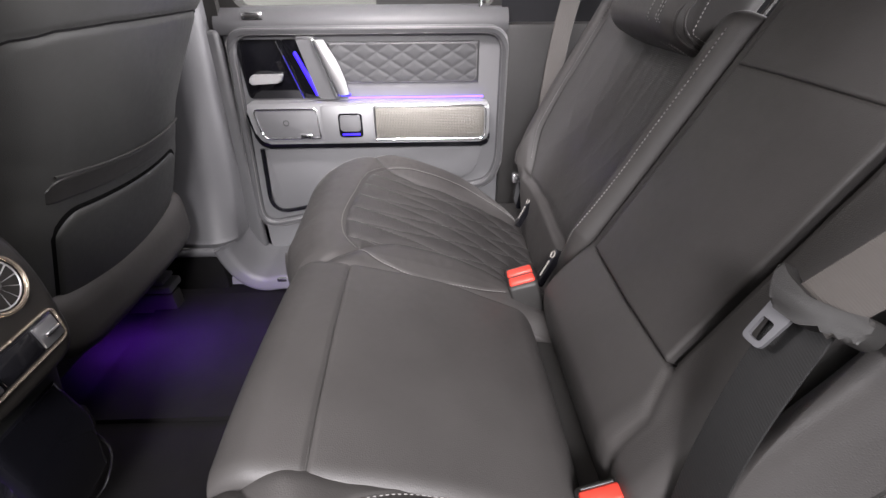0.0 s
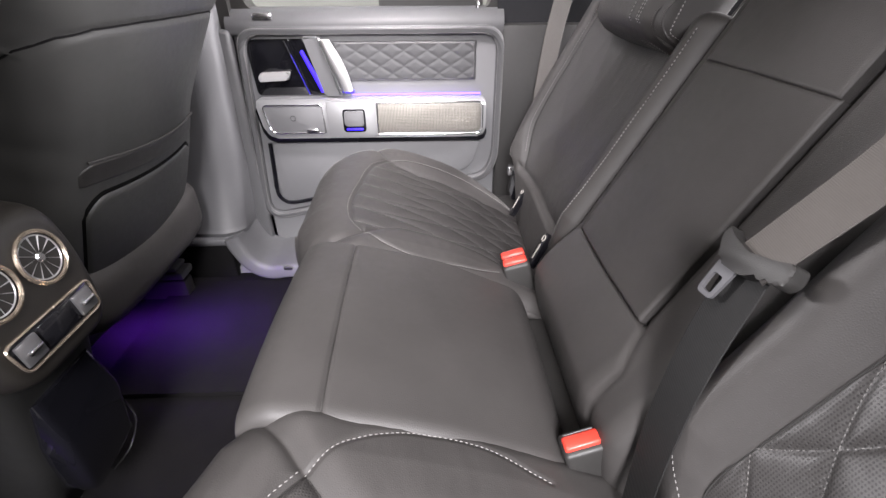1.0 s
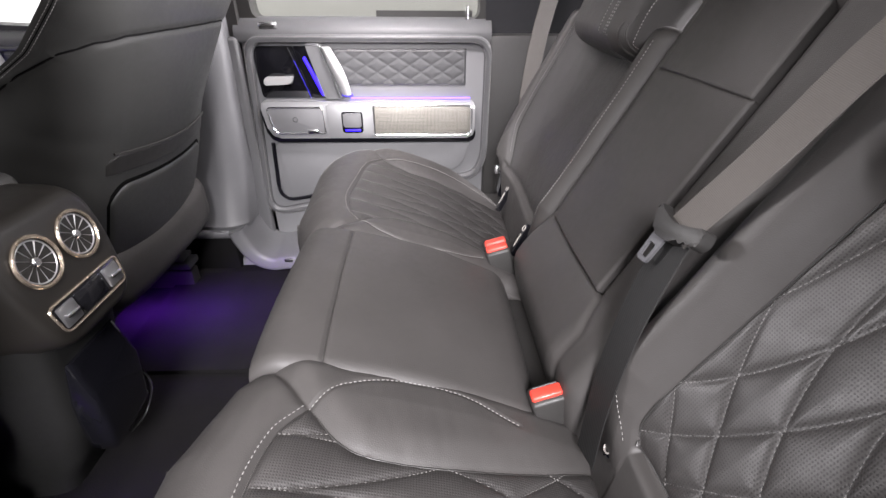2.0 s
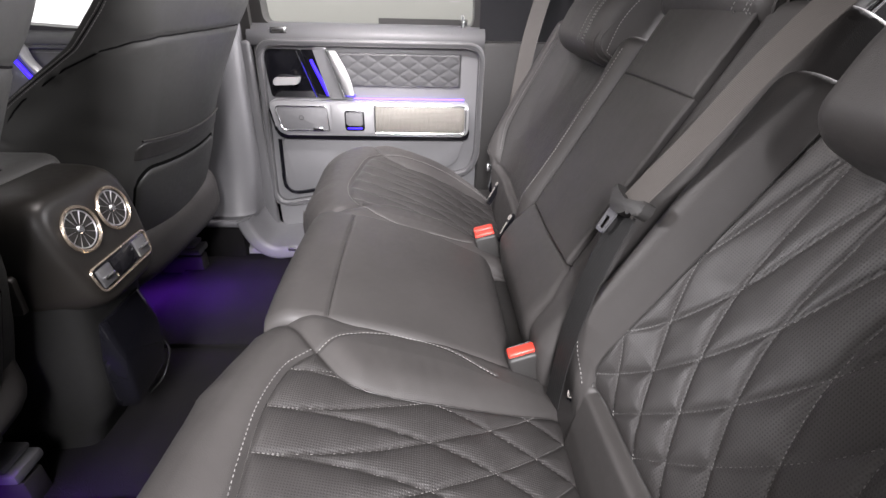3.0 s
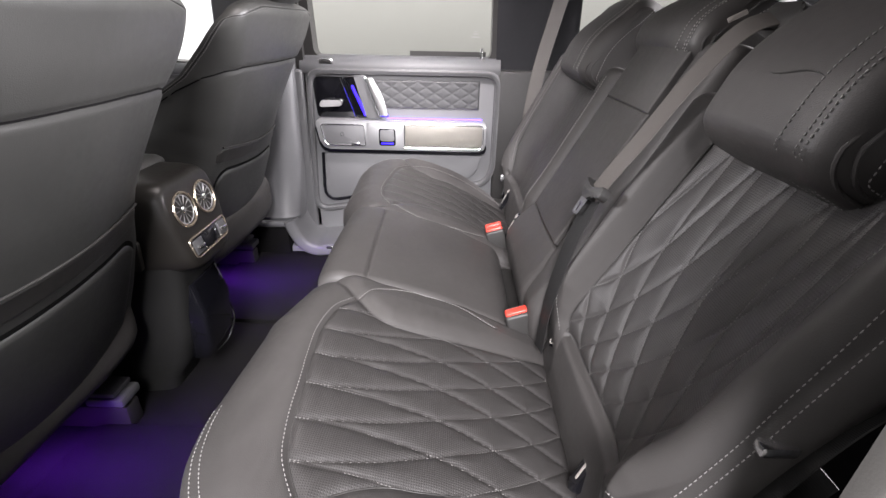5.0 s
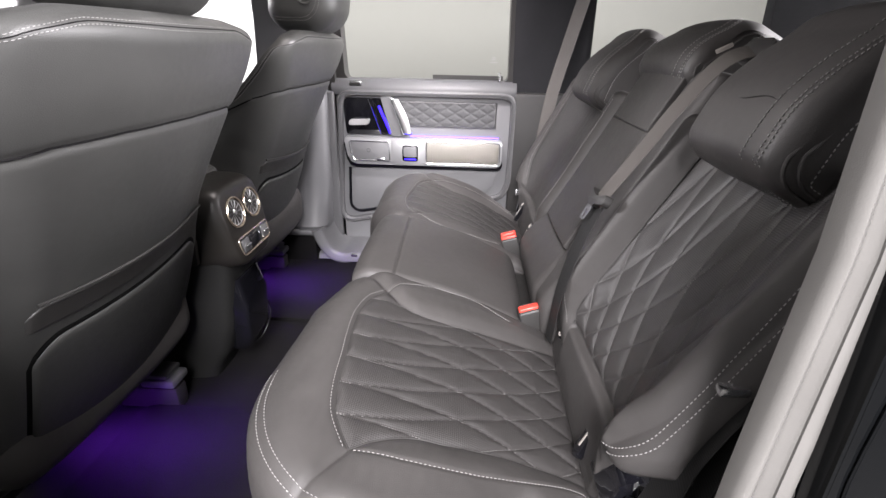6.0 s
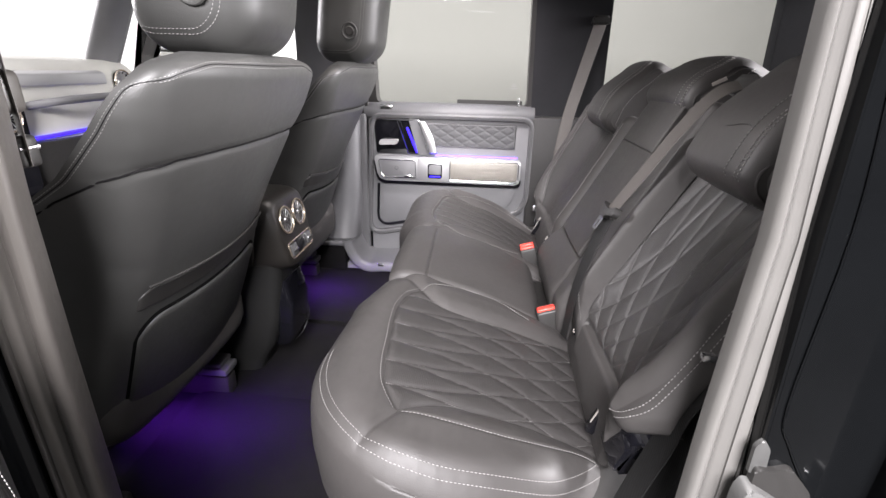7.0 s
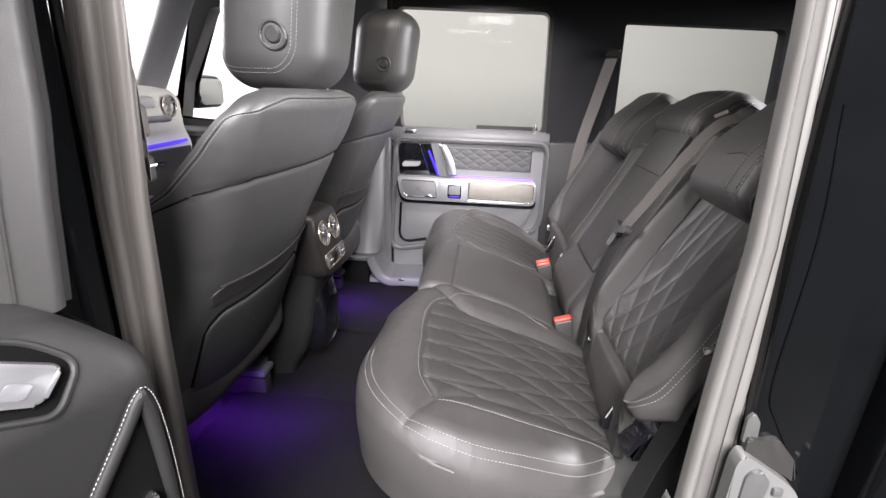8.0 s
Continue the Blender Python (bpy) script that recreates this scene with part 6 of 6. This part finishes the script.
# ---- dashboard ----
def dashboard():
    e = thing("dashboard", (-1.85, 0, 0.55), "black leather dashboard painted pale for strong light, with bright vents and a blue light line", "dashboard")
    prof = fillet([(-2.20, 0.50), (-1.72, 0.50), (-1.705, 0.60), (-1.735, 0.68), (-1.74, 0.80), (-1.80, 0.845), (-2.20, 0.86)], [0, 0.03, 0.02, 0.02, 0.03, 0.04, 0], 5)
    rings = [[(u, y, v) for u, v in prof] for y in (-0.76, -0.4, 0.0, 0.4, 0.74)]
    part("body", loft_bm(rings), DASH_LIT, e)
    low = fillet([(-2.10, 0.30), (-1.76, 0.30), (-1.705, 0.45), (-1.697, 0.592), (-2.10, 0.592)], [0, 0.04, 0.04, 0.008, 0], 5)
    part("glove_box", loft_bm([[(u, y, v) for u, v in low] for y in (0.16, 0.45, 0.72)]), PLASTIC_MID, e, "dark glove box")
    part("glove_box_latch", slab_bm(fillet([(0.40, 0.520), (0.52, 0.528), (0.52, 0.546), (0.40, 0.540)], 0.006, 3), -1.70, -1.692, lambda u, v, d: (d, u, v), 0.002), PIANO, e)
    part("light_line", tube_bm([(-1.702, 0.14, 0.602), (-1.702, 0.70, 0.618)], 0.006, 8), LED, e, "glowing blue light line")
    part("trim_strip", loft_bm([[(u, y, v) for u, v in fillet([(-1.76, 0.765), (-1.722, 0.76), (-1.722, 0.80), (-1.76, 0.81)], 0.008, 3)] for y in (-0.70, 0.2, 0.56)]), ALU, e, "bright trim strip")
    vm = lambda y, z: Matrix(((0, 0, 1, -1.730), (1, 0, 0, y), (0, 1, 0, z), (0, 0, 0, 1)))
    vent((0, 0, 0), vm(0.655, 0.765), e, 0.045)
    rings = [[(x, u, v) for u, v in fillet([(-0.15, z0), (0.15, z0), (0.16, z1), (-0.16, z1)], 0.03, 4)] for x, z0, z1 in ((-1.80, 0.40, 0.76), (-1.70, 0.42, 0.74), (-1.685, 0.44, 0.73))]
    part("centre_panel", loft_bm(rings), PIANO, e, "glossy centre panel")
    for y in (-0.10, 0.0, 0.10):
        vent((0, 0, 0), Matrix(((0, 0, 1, -1.682), (1, 0, 0, y), (0, 1, 0, 0.675), (0, 0, 0, 1))), e, 0.040)
    for k in range(7):
        part("button", box_bm(-1.690, -1.678, -0.13 + 0.038 * k, -0.13 + 0.038 * k + 0.030, 0.575, 0.60, 0.003), ALU, e)
        part("button", box_bm(-1.690, -1.678, -0.13 + 0.038 * k, -0.13 + 0.038 * k + 0.030, 0.525, 0.55, 0.003), ALU, e)
    part("grab_rail", tube_bm(smooth_line([(-1.735, 0.22, 0.70), (-1.665, 0.27, 0.715), (-1.66, 0.42, 0.72), (-1.665, 0.55, 0.72), (-1.735, 0.60, 0.71)], 6), 0.013, 10), PLASTIC, e, "passenger grab rail")
    return e


dashboard()


def side_mirror():
    e = thing("side_mirror", (-1.82, 1.05, 0.78), "black side mirror outside the far front window", "side mirror")
    v, f = rounded(0.05, 0.12, 0.085, 0.04, 10, 16, 12)
    part_m = Matrix.Translation((-1.86, 1.12, 0.825))
    link("housing", v, f, PAINT, e, "", part_m)
    part("mirror_glass", slab_bm(fillet([(1.02, 0.760), (1.22, 0.760), (1.22, 0.890), (1.02, 0.890)], 0.03, 4), -1.815, -1.808, lambda u, v, d: (d, u, v), 0.001), CHROME, e, "mirror glass")
    part("arm", box_bm(-1.90, -1.84, 0.93, 1.04, 0.765, 0.805, 0.01), PAINT, e)
    return e


side_mirror()


# ---- near doorway: front belt and the open rear door ----
def front_belt():
    e = thing("front_seat_belt", (-0.80, -0.69, 0.6), "dark front seat belt on the centre pillar", "seat belt", "seat belts")
    pts = smooth_line([(-0.800, -0.722, 0.93), (-0.786, -0.722, 0.87), (-0.787, -0.720, 0.82), (-0.789, -0.718, 0.76), (-0.800, -0.712, 0.70), (-0.83, -0.705, 0.60)], 6)
    part("webbing", ribbon_bm(pts, (-0.80, 0.60, 0), 0.046, 0.0018), WEBBING, e)
    part("webbing", ribbon_bm([p + Vector((0.011, 0.004, 0.0)) for p in pts[2:-9]], (-0.80, 0.60, 0), 0.040, 0.0018), WEBBING, e, "second strand of the looped belt")
    part("height_slider", box_bm(-0.790, -0.764, -0.738, -0.706, 0.786, 0.832, 0.009, 3), PILLAR_WARM, e, "brown-grey belt slider")
    part("latch_plate", box_bm(-0.786, -0.768, -0.730, -0.704, 0.726, 0.762, 0.006, 3), PLASTIC_BLACK, e, "black belt stop")
    part("stop_button", tube_bm([(-0.772, -0.728, 0.747), (-0.766, -0.708, 0.749)], 0.003, 8), CHROME, e, "bright pin")
    return e


front_belt()


def open_door():
    """The near rear door, swung out past a right angle on the centre pillar."""
    e = thing("door_open", (-0.70, -1.2, -0.05), "open rear car door with dark leather lining and a chrome handle", "car door", "", "structure")
    turn = radians(20)
    m = Matrix(((-math.sin(turn), 0, math.cos(turn), -0.599), (-math.cos(turn), 0, -math.sin(turn), -0.986), (0, 1, 0, 0), (0, 0, 0, 1)))
    # local: x along the door from its hinges, y up, z out of the lining
    ax = lambda u, v, d: (u, v, d)

    def bend(x, y, z):
        u, v, d = x + 0.3605, y + 0.315, z - 0.05
        t = (v + 0.06) / 0.75
        v = -0.06 + t * (0.728 - 0.050 * max(0, (0.040 - u) / 0.06) ** 1.2)
        d -= 0.5 * max(0, v - 0.607)
        return (u - 0.02 * max(0, 0.52 - v) * max(0, 0.06 - u) / 0.08, v, d - 0.25 * max(0, 0.005 - u))

    v, f = rounded(0.3805, 0.375, 0.05, 0.016, 60, 60, 8, bend)
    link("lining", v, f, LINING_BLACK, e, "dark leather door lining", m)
    part("outer_skin", slab_bm([(-0.02, -0.1), (0.75, -0.1), (0.75, 0.62), (-0.02, 0.62)], -0.20, -0.105, ax, 0.006), PAINT, e, "", m)
    edge = [(-0.012, 0.64), (-0.022, 0.75), (-0.032, 0.83), (-0.038, 0.93), (-0.050, 1.26)]
    rings = []
    for u, v in edge:
        rings.append([(u + a, v, d) for a, d in fillet([(0.0, -0.20), (0.0, -0.128), (0.012, -0.120), (0.10, -0.120), (0.115, -0.140), (0.115, -0.20)], 0.006, 3)])
    part("window_frame", loft_bm(rings), PLASTIC_MID, e, "grey window frame post", m)
    part("frame_seam", tube_bm([(u + 0.044, v, -0.1195) for u, v in edge], 0.0014, 6), PLASTIC_BLACK, e, "", m)
    part("frame_seal", tube_bm([(u - 0.004, v, -0.150) for u, v in edge], 0.010, 8), WEBBING_DARK, e, "black rubber edge", m)
    part("window_frame", slab_bm([(0.07, 0.60), (0.76, 0.60), (0.76, 0.70), (0.07, 0.70)], -0.20, -0.115, ax, 0.006), PLASTIC_MID, e, "", m)
    part("window_pane", slab_bm([(0.06, 0.66), (0.74, 0.66), (0.74, 1.2), (0.06, 1.2)], -0.17, -0.166, ax, 0), GLASS, e, "", m).visible_shadow = False
    face = lambda v: -0.5 * max(0, v - 0.607)

    def laid(outline, d0, d1, bevel):
        bm = slab_bm(outline, d0, d1, ax, bevel)
        for w in bm.verts:
            w.co.z -= 0.5 * (w.co.y - 0.607)
        return bm

    bez = fillet([(0.036, 0.637), (0.064, 0.606), (0.135, 0.632), (0.105, 0.678), (0.066, 0.668)], [0.014, 0.012, 0.015, 0.02, 0.02], 6)
    # flat slab, the recess's shade is only in its colour
    part("handle_bezel", laid(bez, -0.004, 0.0015, 0.0005), RECESS_SHADE, e, "flat black panel painted as the shaded recess round the handle", m)
    part("bezel_edge", tube_bm([(u, v, face(v) + 0.001) for u, v in bez], 0.003, 8, closed=True), LINING_BLACK, e, "", m)
    grip = fillet([(0.048, 0.641), (0.071, 0.621), (0.118, 0.641), (0.092, 0.664)], [0.006, 0.006, 0.008, 0.008], 6)
    h = part("door_handle", laid(grip, 0.0, 0.009, 0.003), HANDLE, e, "bright satin door handle", m)
    part("handle_dish", laid(fillet([(0.070, 0.638), (0.080, 0.630), (0.094, 0.637), (0.084, 0.645)], 0.003, 4), 0.006, 0.0098, 0.0005), STEEL, h, "", m)
    arch = smooth_line([(0.145, 0.38, 0.0), (0.098, 0.464, 0.002), (0.062, 0.519, 0.003), (0.030, 0.566, 0.004), (0.014, 0.590, 0.004), (0.002, 0.597, 0.004), (-0.006, 0.580, 0.004), (-0.010, 0.550, 0.004), (-0.013, 0.509, 0.003), (-0.016, 0.448, 0.0), (-0.018, 0.34, -0.004)], 8)
    roll_in = []
    for i, p in enumerate(arch):
        d = (arch[min(i + 1, len(arch) - 1)] - arch[max(i - 1, 0)]).normalized()
        roll_in.append((p.x - d.y * 0.0085, p.y + d.x * 0.0085, p.z - 0.001))
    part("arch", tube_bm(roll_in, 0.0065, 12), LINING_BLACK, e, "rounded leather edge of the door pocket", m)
    stitches("arch_stitching", [(p.x, p.y, p.z + 0.0028) for p in arch], THREAD, e, 0.0042, 0.0034, 0.00042, m)
    # no hollow here: the pocket's shade is painted as a flat slab
    part("pocket", slab_bm(fillet([(0.10, 0.30), (0.125, 0.40), (0.070, 0.480), (0.022, 0.560), (0.010, 0.576), (0.004, 0.560), (0.001, 0.52), (-0.004, 0.44), (-0.005, 0.30)], 0.01), -0.010, 0.0015, ax, 0.0005), RECESS_SHADE, e, "flat black panel painted as the shaded inside of the door pocket", m)
    part("pocket_latch", slab_bm(fillet([(0.012, 0.40), (0.034, 0.40), (0.022, 0.478), (0.010, 0.485)], 0.005), 0.0, 0.010, ax, 0.003), CHROME, e, "", m)
    return e


open_door()

# ---- floor mats, added fill lamp ----
def floor_mat(y0, y1, label):
    ob = part("floor_mat", slab_bm(fillet([(-1.02, y0), (-0.42, y0), (-0.42, y1), (-1.02, y1)], 0.04), FLOOR - 0.001, FLOOR + 0.012, lambda u, v, d: (u, v, d), 0.005), CARPET)
    return tagged(ob, label, "floor mat", "floor mats")


floor_mat(0.22, 0.66, "dark carpet floor mat lit violet from under the seat")
floor_mat(-0.68, -0.20, "dark carpet floor mat by the open doorway")


def reading_lamp(y):
    e = thing("reading_lamp", (-0.33, y, 1.25), "small reading lamp in the headliner edge", "ceiling lamp", "reading lamps")
    part("housing", box_bm(-0.46, -0.20, y - 0.06, y + 0.06, 1.232, 1.252, 0.004), PLASTIC_BLACK, e)
    return e


reading_lamp(0.60)


# housing made up for the added overhead fill lamp
def cabin_fill_lamp():
    e = thing("cabin_fill_lamp", (-0.50, 0.0, 1.25), "flat housing of an added fill lamp under the headliner over the rear bench", "ceiling lamp")
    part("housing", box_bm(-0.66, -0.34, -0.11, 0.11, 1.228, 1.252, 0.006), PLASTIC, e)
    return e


cabin_fill_lamp()
reading_lamp(-0.60)
